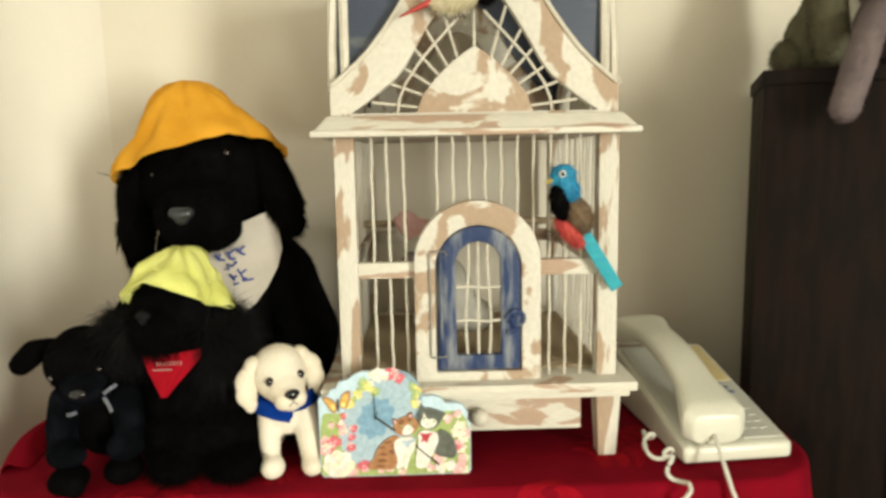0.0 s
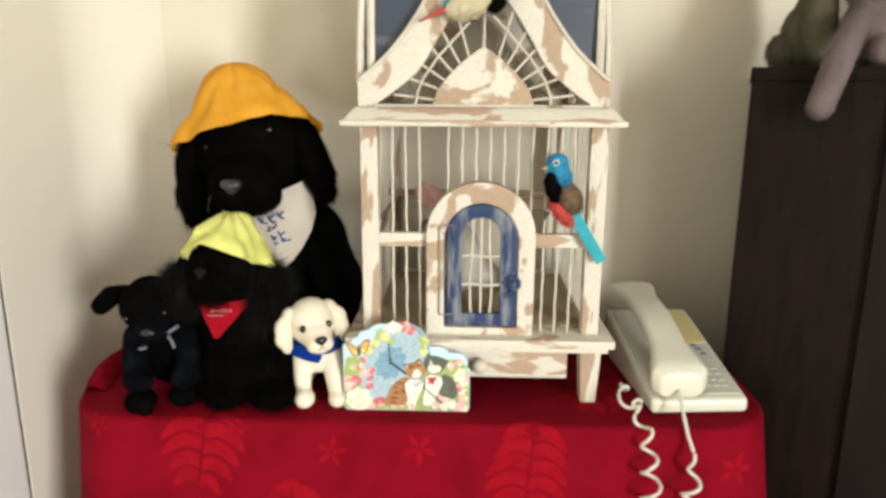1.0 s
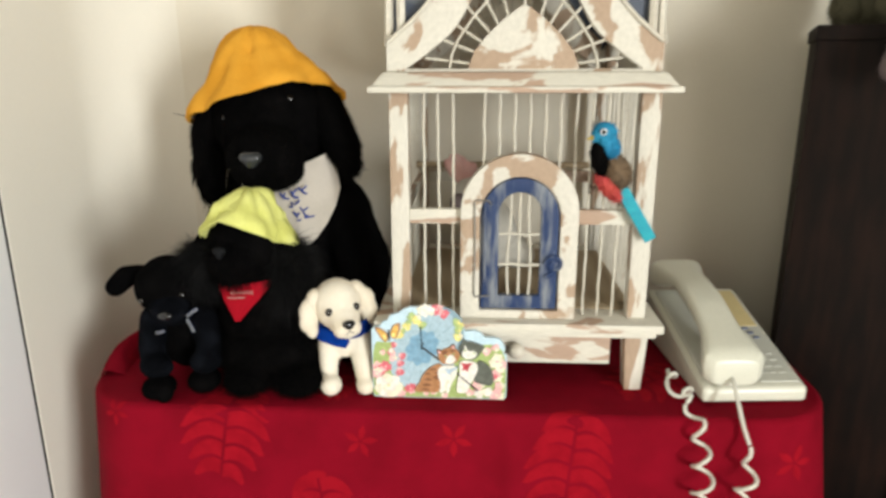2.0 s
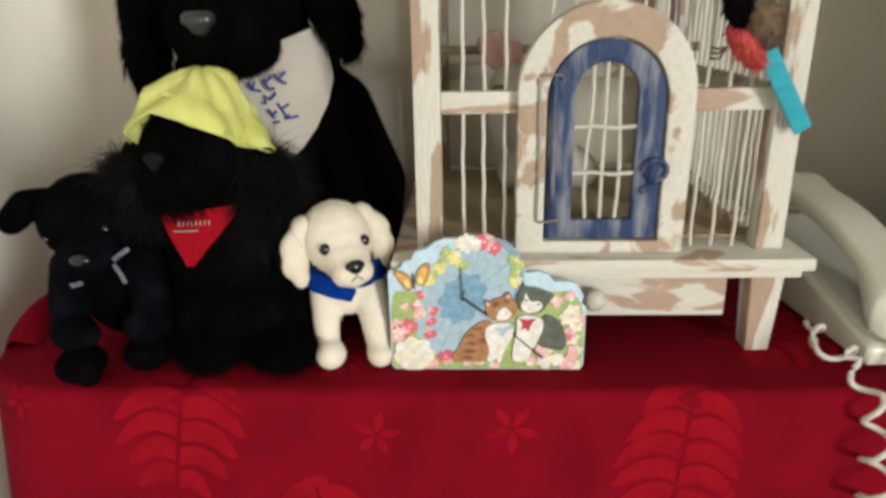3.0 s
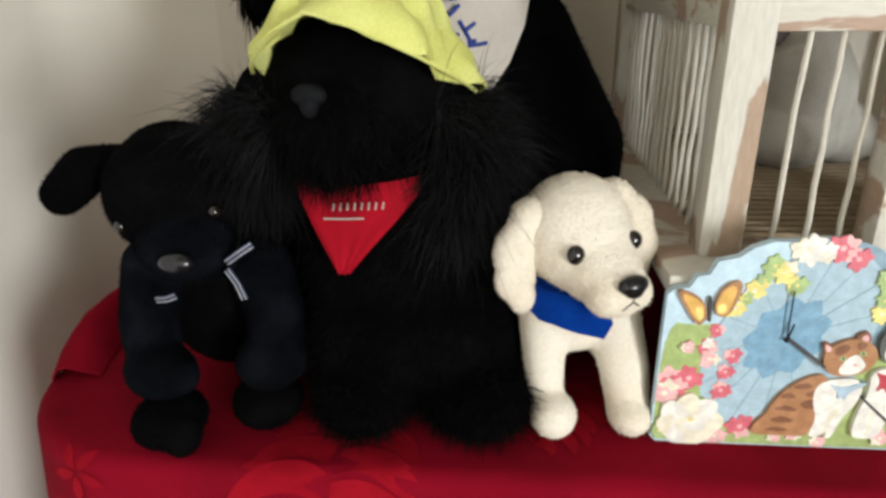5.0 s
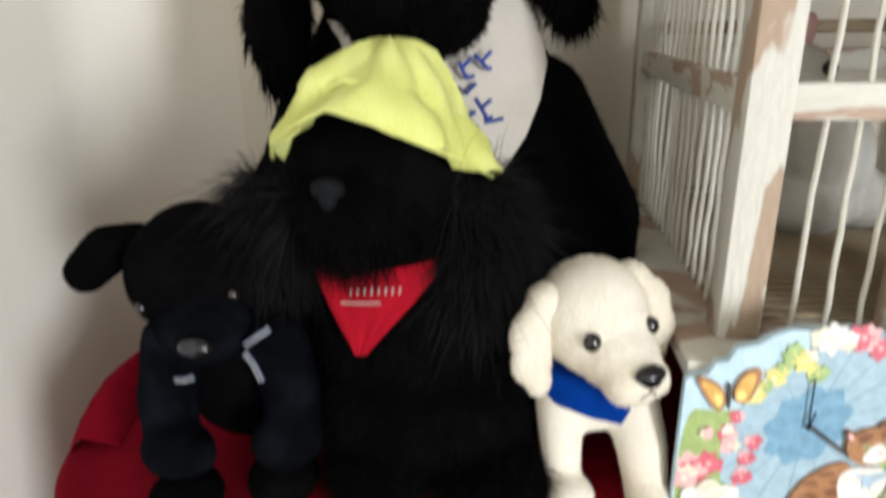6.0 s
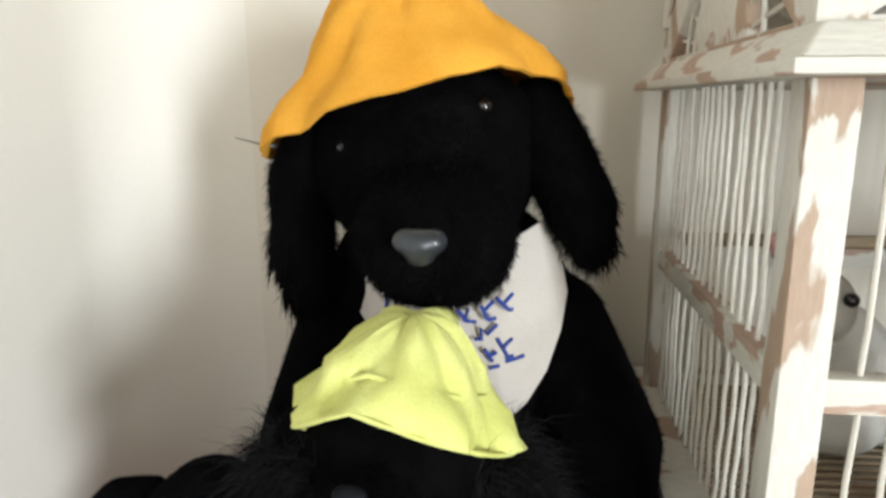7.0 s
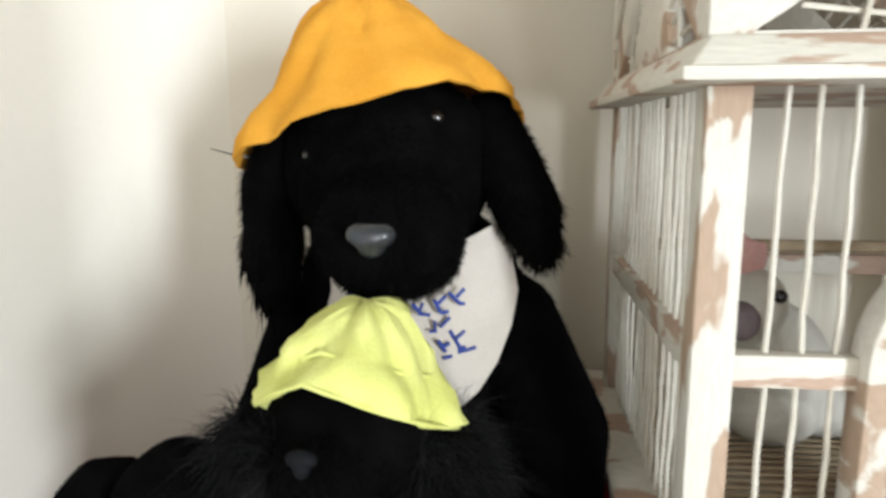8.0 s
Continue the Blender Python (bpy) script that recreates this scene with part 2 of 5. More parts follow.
def soft_skin(bm, voxel, rounds=6, factor=0.5):
    """The balls of bm melted into one skin: its corners and faces."""
    me = bpy.data.meshes.new("tmp")
    bm.to_mesh(me)
    bm.free()
    ob = new("tmp", me)
    re = ob.modifiers.new("re", "REMESH")
    re.mode, re.voxel_size = "VOXEL", voxel
    sm = ob.modifiers.new("sm", "SMOOTH")
    sm.iterations, sm.factor = rounds, factor
    ev = ob.evaluated_get(bpy.context.evaluated_depsgraph_get())
    out = ev.to_mesh()
    co = np.empty(len(out.vertices) * 3)
    out.vertices.foreach_get("co", co)
    faces = [tuple(p.vertices) for p in out.polygons]
    ev.to_mesh_clear()
    bpy.data.objects.remove(ob)
    bpy.data.meshes.remove(me)
    return co.reshape(-1, 3), faces


def strands(co, faces, count, length, width, seed, keep=None, lie=(0, 0, -1), stand=0.5, wild=0.35, droop=0.5):
    """Hairs that grow out of a skin: thin tapered blades. keep(points) picks where."""
    rng = np.random.default_rng(seed)
    tri = np.array([(f[0], f[i], f[i + 1]) for f in faces for i in range(1, len(f) - 1)])
    a, b, c = co[tri[:, 0]], co[tri[:, 1]], co[tri[:, 2]]
    nr = np.cross(b - a, c - a)
    ar = np.linalg.norm(nr, axis=1)
    nr = nr / np.maximum(ar, 1e-12)[:, None]
    if keep is not None:
        ar = ar * keep((a + b + c) / 3)
    pick = rng.choice(len(tri), count, p=ar / ar.sum())
    u, v = rng.random(count), rng.random(count)
    flip = u + v > 1
    u[flip], v[flip] = 1 - u[flip], 1 - v[flip]
    p = a[pick] + u[:, None] * (b - a)[pick] + v[:, None] * (c - a)[pick]
    n = nr[pick]
    lie = np.array(lie, float)
    comb = lie - (n @ lie)[:, None] * n
    d = n * stand + comb * (1 - stand) + wild * rng.normal(size=(count, 3))
    d /= np.linalg.norm(d, axis=1)[:, None]
    ln = length * (0.5 + 0.8 * rng.random(count))[:, None]
    down = np.array((0, 0, -1.0)) * droop
    p1 = p + d * ln * 0.5 + down * ln * 0.12
    p2 = p + d * ln * 0.9 + down * ln * 0.5
    s = np.cross(d, rng.normal(size=(count, 3)))
    s *= width / np.linalg.norm(s, axis=1)[:, None]
    vs = np.stack([p - s, p + s, p1 - 0.75 * s, p1 + 0.75 * s, p2], 1).reshape(-1, 3)
    k = 5 * np.arange(count)[:, None]
    fs = [tuple(f) for f in (k + np.array([0, 1, 3, 2])).tolist()] + [tuple(f) for f in (k + np.array([2, 3, 4])).tolist()]
    return vs, fs


def plush(name, pieces, materials, label, category, base, group=""):
    """ONE mesh out of several skins and hair coats: pieces are (points, faces, material index)."""
    vs, fs, idx, off = [], [], [], 0
    for co, faces, k in pieces:
        vs.append(np.asarray(co))
        fs += [tuple(i + off for i in f) for f in faces]
        idx += [k] * len(faces)
        off += len(co)
    me = bpy.data.meshes.new(name)
    me.from_pydata((np.concatenate(vs) - np.array(base)).tolist(), [], fs)
    for m in materials:
        me.materials.append(m)
    me.polygons.foreach_set("material_index", idx)
    me.shade_smooth()
    ob = new(name, me)
    ob.location = base
    return tagged(ob, label, category, group)


def skin_of(bm):
    bm.verts.ensure_lookup_table()
    bm.verts.index_update()
    co = np.array([v.co[:] for v in bm.verts])
    fs = [tuple(v.index for v in f.verts) for f in bm.faces]
    bm.free()
    return co, fs


def balls(*specs):
    bm = bm_new()
    for c, r in specs:
        blob(bm, c, r if isinstance(r, (tuple, list)) else (r, r, r), seg=16, rings=10)
    return skin_of(bm)


# ---------------------------------------------------------------- the room
def slab(name, lo, hi, material, label, category, bevel=0.0):
    bm = bm_new()
    box(bm, lo, hi, bevel)
    return solid(name, bm, material, label, category, kind="structure")


slab("floor", (WALL_L - 0.1, WALL_F - 0.1, -0.1), (WALL_R + 0.1, WALL_B + 0.1, 0), M["floor"], "brown carpeted floor under the table", "floor")
slab("ceiling", (WALL_L - 0.1, WALL_F - 0.1, TOP), (WALL_R + 0.1, WALL_B + 0.1, TOP + 0.1), M["ceiling"], "unseen ceiling, toned grey to cut bounced light", "ceiling")
slab("wall_back", (WALL_L - 0.1, WALL_B, 0), (WALL_R + 0.1, WALL_B + 0.1, TOP), M["wall"], "cream painted wall behind the table", "wall")
bm = bm_new()
box(bm, (WALL_L - 0.1, WALL_F - 0.1, 0), (VX0, WALL_F, TOP))
box(bm, (VX1, WALL_F - 0.1, 0), (WALL_R + 0.1, WALL_F, TOP))
box(bm, (VX0, WALL_F - 0.1, 0), (VX1, WALL_F, VZ0))
box(bm, (VX0, WALL_F - 0.1, VZ1), (VX1, WALL_F, TOP))
solid("wall_front", bm, M["wall_far"], "unseen beige wall with a small window opening, toned to cut bounce", "wall", kind="structure")
# unseen window frame, added round the fill lamp
window = thing("fill_window", (VX0, WALL_F, VZ0), "small unseen white framed window added to hold a fill lamp", "window", kind="structure")
bm = bm_new()
for lo, hi in (((VX0, VZ0), (VX1, VZ0 + 0.04)), ((VX0, VZ1 - 0.04), (VX1, VZ1)), ((VX0, VZ0 + 0.04), (VX0 + 0.04, VZ1 - 0.04)), ((VX1 - 0.04, VZ0 + 0.04), (VX1, VZ1 - 0.04))):
    box(bm, (lo[0], WALL_F - 0.09, lo[1]), (hi[0], WALL_F - 0.05, hi[1]), 0.003)
part("window_frame", bm, M["door"], window)
DY0, DY1, DZ = 0.03, 0.832, 2.04
bm = bm_new()
box(bm, (WALL_L - 0.1, DY1 + 0.006, 0), (WALL_L, WALL_B, TOP))
box(bm, (WALL_L - 0.1, WALL_F, 0), (WALL_L, DY0 - 0.004, TOP))
box(bm, (WALL_L - 0.1, DY0 - 0.004, DZ + 0.004), (WALL_L, DY1 + 0.004, TOP))
solid("wall_left", bm, M["wall_lit"], "cream painted wall beside the table, paint lightened as if lit", "wall", kind="structure")
# rounded corner added so that brightness fades softly from wall to wall
R = 0.14
bm = bm_new()
cx, cy = WALL_L + R, WALL_B - R
pts = [(cx - R * math.cos(radians(a)), cy + R * math.sin(radians(a))) for a in range(0, 91, 5)] + [(WALL_L, WALL_B)]
lo = [bm.verts.new((x, y, 0)) for x, y in pts]
hi = [bm.verts.new((x, y, TOP)) for x, y in pts]
for k in range(len(pts) - 2):
    bm.faces.new((lo[k], lo[k + 1], hi[k + 1], hi[k]))
bm.faces.new(lo[::-1]), bm.faces.new(hi)
bmesh.ops.recalc_face_normals(bm, faces=bm.faces)
solid("corner_cove", bm, M["wall_lit"], "added rounded corner softening the brightness step between the two walls", "trim", kind="structure", smooth=60)
# near-black sheet behind the door, painted as the gap's shade
bm = bm_new()
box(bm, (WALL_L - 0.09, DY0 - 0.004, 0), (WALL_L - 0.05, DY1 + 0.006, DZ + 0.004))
solid("door_stop", bm, M["gap"], "near-black sheet behind the door, standing in for gap shade", "trim", kind="structure")
# near-black strip added in the gap so that it reads as shade
bm = bm_new()
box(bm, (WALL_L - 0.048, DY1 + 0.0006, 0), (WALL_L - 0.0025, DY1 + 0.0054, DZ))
solid("door_seal", bm, M["gap"], "near-black strip filling the door gap, standing in for shade", "trim", kind="structure")
bm = bm_new()
box(bm, (WALL_L - 0.045, DY0, 0.008), (WALL_L - 0.002, DY1, DZ), 0.002)
solid("door_1", bm, M["door"], "plain white closed door flush with the wall", "door", kind="structure")
bm = bm_new()
box(bm, (WALL_R, WALL_F, 0), (WALL_R + 0.1, WY0, TOP))
box(bm, (WALL_R, WY1, 0), (WALL_R + 0.1, WALL_B, TOP))
box(bm, (WALL_R, WY0, 0), (WALL_R + 0.1, WY1, WZ0))
box(bm, (WALL_R, WY0, WZ1), (WALL_R + 0.1, WY1, TOP))
solid("wall_right", bm, M["wall_far"], "unseen beige wall with a wide window opening, toned to cut bounce", "wall", kind="structure")
window = thing("window_1", (WALL_R, WY0, WZ0), "white framed window letting in daylight", "window", kind="structure")
bm = bm_new()
for lo, hi in (((WY0, WZ0), (WY1, WZ0 + 0.04)), ((WY0, WZ1 - 0.04), (WY1, WZ1)), ((WY0, WZ0 + 0.04), (WY0 + 0.04, WZ1 - 0.04)), ((WY1 - 0.04, WZ0 + 0.04), (WY1, WZ1 - 0.04))):
    box(bm, (WALL_R + 0.05, lo[0], lo[1]), (WALL_R + 0.09, hi[0], hi[1]), 0.003)
part("window_frame", bm, M["door"], window)

# ---------------------------------------------------------------- table and cloth
TX0, TX1, TY0, TY1, TZ = -0.522, 0.568, 0.712, 1.19, 0.75
CORNER = 0.105
table = thing("side_table", (0.015, 0.95, 0), "dark wooden side table under a red cloth", "table")
bm = bm_new()
box(bm, (TX0 + 0.05, TY0 + 0.032, TZ - 0.034), (TX1 - 0.05, TY1 - 0.01, TZ - 0.004), 0.004)
part("tabletop", bm, M["wood"], table)
for lx in (TX0 + 0.05, TX1 - 0.09):
    for ly in (TY0 + 0.04, TY1 - 0.08):
        bm = bm_new()
        box(bm, (lx, ly, 0), (lx + 0.04, ly + 0.04, TZ - 0.034), 0.003)
        part("leg", bm, M["wood"], table)


def cloth_point(a, d, lift=0.0):
    """A place on the cloth: a runs along the table's front edge and round its corners, d is the distance from
    that edge, inwards over the top (below 0) or down the fall (above 0)."""
    r, corner = 0.012, CORNER
    w = TX1 - TX0
    straight = w - 2 * corner
    quarter = corner * math.pi / 2
    if a < 0:
        k = -a
        if k < quarter:
            th = k / corner
            ex, ey, nx, ny = TX0 + corner - corner * math.sin(th), TY0 + corner - corner * math.cos(th), -math.sin(th), -math.cos(th)
        else:
            ex, ey, nx, ny = TX0, TY0 + corner + (k - quarter), -1.0, 0.0
    elif a > straight:
        k = a - straight
        if k < quarter:
            th = k / corner
            ex, ey, nx, ny = TX1 - corner + corner * math.sin(th), TY0 + corner - corner * math.cos(th), math.sin(th), -math.cos(th)
        else:
            ex, ey, nx, ny = TX1, TY0 + corner + (k - quarter), 1.0, 0.0
    else:
        ex, ey, nx, ny = TX0 + corner + a, TY0, 0.0, -1.0
    arc = r * math.pi / 2
    if d <= 0:
        out, z, lo, lz = d, TZ, 0.0, 1.0
    elif d < arc:
        th = d / r
        out, z, lo, lz = r * math.sin(th), TZ - r + r * math.cos(th), math.sin(th), math.cos(th)
    else:
        out, z, lo, lz = r, TZ - r - (d - arc), 1.0, 0.0
        drop = d - arc
        amp = min(1.0, drop / 0.35)
        out += amp * (0.010 + 0.010 * math.sin(a * 19 + 0.6) + 0.006 * math.sin(a * 43 + 2)) + 0.05 * drop
        out += 0.004 * math.exp(-((a - 0.53) / 0.012) ** 2) * min(1.0, drop / 0.03)
        bend = max(0.0, 1 - min(abs(a + 0.05), abs(a - straight - 0.05)) / 0.09)
        out += 0.035 * bend * amp
    z += 0.0012 * noise.noise((ex * 9, (ey + max(0, -d)) * 9, 0.3)) + 0.0006 * noise.noise((ex * 30, (ey - d) * 30, 1.3)) if d <= 0 else 0
    out += lift * lo
    z += lift * lz
    return Vector((ex + nx * out, ey + ny * out, z))


STRAIGHT = TX1 - TX0 - 2 * CORNER
bm = bm_new()
A0, A1 = -CORNER * math.pi / 2 - 0.37, STRAIGHT + CORNER * math.pi / 2 + 0.37
cols = [A0 + (A1 - A0) * i / 260 for i in range(261)]
rows_d = [0.0, 0.004, 0.008, 0.012, 0.016, 0.0188, 0.03] + [0.05 + 0.018 * i for i in range(34)]
grid = [[bm.verts.new(cloth_point(a, d)) for a in cols] for d in rows_d]
for i in range(len(rows_d) - 1):
    for j in range(len(cols) - 1):
        bm.faces.new((grid[i][j], grid[i + 1][j], grid[i + 1][j + 1], grid[i][j + 1]))
# the top, between the left and right edges
edge = grid[0]
inner_prev = edge
for f in (0.12, 0.3, 0.5, 0.7, 0.9):
    ring = []
    for v in edge:
        x = v.co.x + (0.015 - v.co.x) * f
        y = v.co.y + (TY1 - v.co.y) * f
        ring.append(bm.verts.new((x, y, TZ + 0.0008 * noise.noise((x * 9, y * 9, 0.3)))))
    for j in range(len(edge) - 1):
        bm.faces.new((inner_prev[j], inner_prev[j + 1], ring[j + 1], ring[j]))
    inner_prev = ring
cen = bm.verts.new((0.015, TY1, TZ))
for j in range(len(edge) - 1):
    bm.faces.new((inner_prev[j], inner_prev[j + 1], cen))
bmesh.ops.recalc_face_normals(bm, faces=bm.faces)
tablecloth = thing("tablecloth", (0.015, 0.95, TZ), "crimson cotton tablecloth with scarlet leaf print, draped over the side table", "tablecloth")
sheet = part("sheet", bm, M["cloth"], tablecloth, smooth=60)


# the cloth's edge bunched up into a roll beside the wall
bm = bm_new()
FOLD = [(TX0 + 0.004, 0.790), (TX0 - 0.004, 0.830), (TX0 - 0.002, 0.880), (TX0 + 0.012, 0.930), (TX0 + 0.034, 0.975), (TX0 + 0.060, 1.020), (TX0 + 0.070, 1.080)]
rows = []
for i, (x, y) in enumerate(FOLD):
    h = 0.004 + 0.030 * math.sin(math.pi * min(1.0, (i + 0.3) / 5.0) * 0.62)
    row = []
    for q in range(11):
        k = q / 10
        row.append(bm.verts.new((x - 0.012 + 0.040 * k + 0.004 * noise.noise((i * 0.9, k * 3, 0)), y + 0.008 * k, TZ + 0.0015 - 0.008 * (1 - k) * (q < 2) + h * math.sin(math.pi * k ** 0.7) + 0.003 * noise.noise((i * 1.3, k * 4, 2)))))
    rows.append(row)
for u, v in zip(rows, rows[1:]):
    for q in range(10):
        bm.faces.new((u[q], u[q + 1], v[q + 1], v[q]))
bmesh.ops.recalc_face_normals(bm, faces=bm.faces)
bmesh.ops.subdivide_edges(bm, edges=bm.edges[:], cuts=1, smooth=1.0)
bmesh.ops.solidify(bm, geom=bm.faces[:], thickness=0.0012)
part("fold", bm, M["cloth"], tablecloth, "bunched fold of the cloth", smooth=60)


def on_cloth(x):
    return x - TX0 - CORNER


def cloth_patch(bm, pts, lift):
    """A small flat print whose outline is given as (a, d), laid on the cloth as a fan of thin triangles in rings."""
    ca, cd = sum(p[0] for p in pts) / len(pts), sum(p[1] for p in pts) / len(pts)
    rings = []
    for k in (0.0, 0.33, 0.66, 1.0):
        rings.append([bm.verts.new(cloth_point(ca + (p[0] - ca) * k, cd + (p[1] - cd) * k, lift)) for p in pts] if k else [bm.verts.new(cloth_point(ca, cd, lift))])
    n = len(pts)
    for j in range(n):
        bm.faces.new((rings[0][0], rings[1][j], rings[1][(j + 1) % n]))
        for r0, r1 in ((rings[1], rings[2]), (rings[2], rings[3])):
            bm.faces.new((r0[j], r1[j], r1[(j + 1) % n], r0[(j + 1) % n]))


def print_leaf(x, d, size, turn):
    """A split monstera leaf: lobes on both sides of a bare midrib."""
    bm = bm_new()
    ca, sa = math.cos(radians(turn)), math.sin(radians(turn))

    def put(u, v):
        return (on_cloth(x) + size * (u * ca - v * sa), d + size * (u * sa + v * ca))

    def half_width(v):
        return 0.62 * math.sqrt(max(0.02, 1 - (abs(v + 0.05) / 0.95) ** 2.4)) * (1.0 if v < 0.2 else 1.0 - 0.25 * (v - 0.2))

    h, lrng = 0.27, random.Random(int(1000 * abs(x) + 77 * d))
    for side in (-1, 1):
        for i in range(6):
            v0 = -0.66 + i * h + (0.05 if side > 0 else 0.0)
            w = half_width(v0) * lrng.uniform(0.9, 1.08)
            thick, rise = h * lrng.uniform(0.42, 0.46), lrng.uniform(0.60, 0.80)
            low, high = [], []
            for k in range(9):
                q = k / 8
                u, v = 0.022 + w * q, v0 - 0.10 + rise * w * (1.35 * q * q - 0.75 * q)
                hw = thick * (0.90 + 0.12 * q) * math.sqrt(max(0.0, 1 - max(0.0, (q - 0.62) / 0.38) ** 2.2))
                if k < 8:
                    low.append((u, v - hw))
                high.append((u, v + hw))
            lobe = [put(side * u, v) for u, v in low + high[::-1]]
            cloth_patch(bm, lobe if side > 0 else lobe[::-1], 0.0008)
    tip = [put(0.16 * math.cos(k * math.pi / 4), -0.90 + 0.07 * math.sin(k * math.pi / 4)) for k in range(8)]
    cloth_patch(bm, tip, 0.0008)
    bmesh.ops.recalc_face_normals(bm, faces=bm.faces)
    return part("leaf_print", bm, M["leaf"], tablecloth, "scarlet split-leaf print", smooth=60)


def print_flower(x, d, size, turn):
    bm = bm_new()
    for i in range(5):
        th0 = radians(turn + 72 * i)
        petal = []
        for u, v in ((0.06, 0), (0.3, 0.15), (0.62, 0.20), (1.0, 0.02), (0.62, -0.18), (0.3, -0.15)):
            petal.append((on_cloth(x) + size * (u * math.cos(th0) - v * math.sin(th0)), d + size * (u * math.sin(th0) + v * math.cos(th0))))
        cloth_patch(bm, petal, 0.0008)
    bmesh.ops.recalc_face_normals(bm, faces=bm.faces)
    return part("flower_print", bm, M["leaf"], tablecloth, "scarlet star flower print", smooth=60)


for x, d, sz, tn in ((-0.295, 0.040, 0.098, 8), (0.197, 0.088, 0.098, 6), (-0.15, 0.190, 0.095, -10), (-0.36, 0.27, 0.095, 20), (0.36, 0.25, 0.095, -14), (0.06, 0.33, 0.095, 9), (-0.145, -0.055, 0.05, 30), (0.33, -0.10, 0.09, 60), (-0.30, 0.47, 0.095, 4), (0.22, 0.46, 0.095, 14)):
    print_leaf(x, d, sz, tn)
for x, d, sz, tn in ((-0.100, 0.052, 0.026, -80), (0.033, 0.045, 0.028, -55), (0.50, 0.07, 0.028, -70), (-0.455, 0.02, 0.022, -60), (-0.02, 0.22, 0.027, -30), (0.16, 0.27, 0.027, -66), (-0.46, 0.20, 0.027, 12), (0.46, 0.30, 0.027, 40)):
    print_flower(x, d, sz, tn)

# ---------------------------------------------------------------- bird cage
CX = 0.1215                       # middle of the cage
PX0, PX1 = -0.060, 0.307          # outer sides of the posts
PY0, PY1 = 0.784, 1.160
PW = 0.026
ZB, ZS = 0.865, 1.186             # top of the base board, underside of the cornice
cage = thing("bird_cage", (CX, 0.97, TZ), "shabby chipped cream wooden bird cage with a blue arched door", "bird cage")

# feet
for i, fx in enumerate((PX0 + 0.010, PX1 - 0.010)):
    for fy in (PY0 + 0.014, PY1 - 0.014):
        bm = bm_new()
        vs = box(bm, (fx - 0.017, fy - 0.016, TZ), (fx + 0.017, fy + 0.016, 0.842))
        for v in vs:
            if v.co.z < 0.8:
                v.co.x = fx + (v.co.x - fx) * 0.72
                v.co.y = fy + (v.co.y - fy) * 0.8
        bevelled(bm, 0.002)
        part("foot", bm, M["paint"], cage)
# base board with its moulding
bm = bm_new()
box(bm, (-0.085, 0.7535, 0.852), (0.328, 1.196, ZB), 0.0025)
part("base_board", bm, M["paint_h"], cage)
bm = bm_new()
box(bm, (-0.077, 0.762, 0.842), (0.320, 1.188, 0.852), 0.0025)
part("moulding", bm, M["paint_h"], cage)
# drawer under the board
drawer = None
bm = bm_new()
box(bm, (-0.020, 0.801, 0.784), (0.264, 1.12, 0.8415), 0.002)
drawer = part("drawer", bm, M["paint_h"], cage, "chipped cream drawer front")
bm = bm_new()
blob(bm, (CX + 0.002, 0.788, 0.808), (0.0125, 0.010, 0.0125))
tube(bm, ((CX + 0.002, 0.790, 0.808), (CX + 0.002, 0.803, 0.808)), 0.006)
part("knob", bm, M["paint_wire"], drawer, "round cream wooden knob")
# posts
for x0 in (PX0, PX1 - PW):
    for y0 in (PY0, PY1 - PW):
        bm = bm_new()
        box(bm, (x0, y0, ZB), (x0 + PW, y0 + PW, ZS), 0.0015)
        part("post", bm, M["paint"], cage)
# cornice in two steps
bm = bm_new()
box(bm, (-0.083, 0.747, ZS), (0.325, 1.198, ZS + 0.008), 0.002)
part("cornice", bm, M["paint_h"], cage)
bm = bm_new()
vs = box(bm, (-0.079, 0.751, ZS + 0.008), (0.321, 1.194, ZS + 0.026))
for v in vs:
    if v.co.z > ZS + 0.02:
        v.co.x = CX + (v.co.x - CX) * 0.93
        v.co.y = 0.9725 + (v.co.y - 0.9725) * 0.93
bevelled(bm, 0.003)
part("moulding", bm, M["paint_h"], cage)
# rails half way up
RZ0, RZ1 = 1.003, 1.024
for x0, x1 in ((PX0 + PW, 0.041), (0.205, PX1 - PW)):
    bm = bm_new()
    box(bm, (x0, PY0 + 0.002, RZ0), (x1, PY0 + 0.016, RZ1), 0.0015)
    part("rail", bm, M["paint_h"], cage)
bm = bm_new()
box(bm, (PX0 + PW, PY1 - 0.016, RZ0), (PX1 - PW, PY1 - 0.002, RZ1), 0.0015)
part("rail", bm, M["paint_h"], cage)
for x0 in (PX0 + 0.003, PX1 - 0.017):
    bm = bm_new()
    box(bm, (x0, PY0 + PW, RZ0), (x0 + 0.014, PY1 - PW, RZ1), 0.0015)
    part("rail", bm, M["paint_h"], cage)


# wires
def wire_mesh(name, length, r=0.0019):
    bm = bm_new()
    n = 6
    tube(bm, [(0.0006 * math.sin(5.1 * i), 0.0005 * math.cos(3.3 * i), length * i / n) for i in range(n + 1)], r, 7)
    return mesh_of(name, bm, M["paint_wire"])


UP = wire_mesh("wire_long", ZS - RZ1)
LOW = wire_mesh("wire_short", RZ0 - ZB)
rng = random.Random(4)


def wire(me, x, y, z):
    share("wire", me, cage, Matrix.Translation((x, y, z)) @ Euler((rng.uniform(-0.012, 0.012), rng.uniform(-0.014, 0.014), rng.uniform(0, 6))).to_matrix().to_4x4())


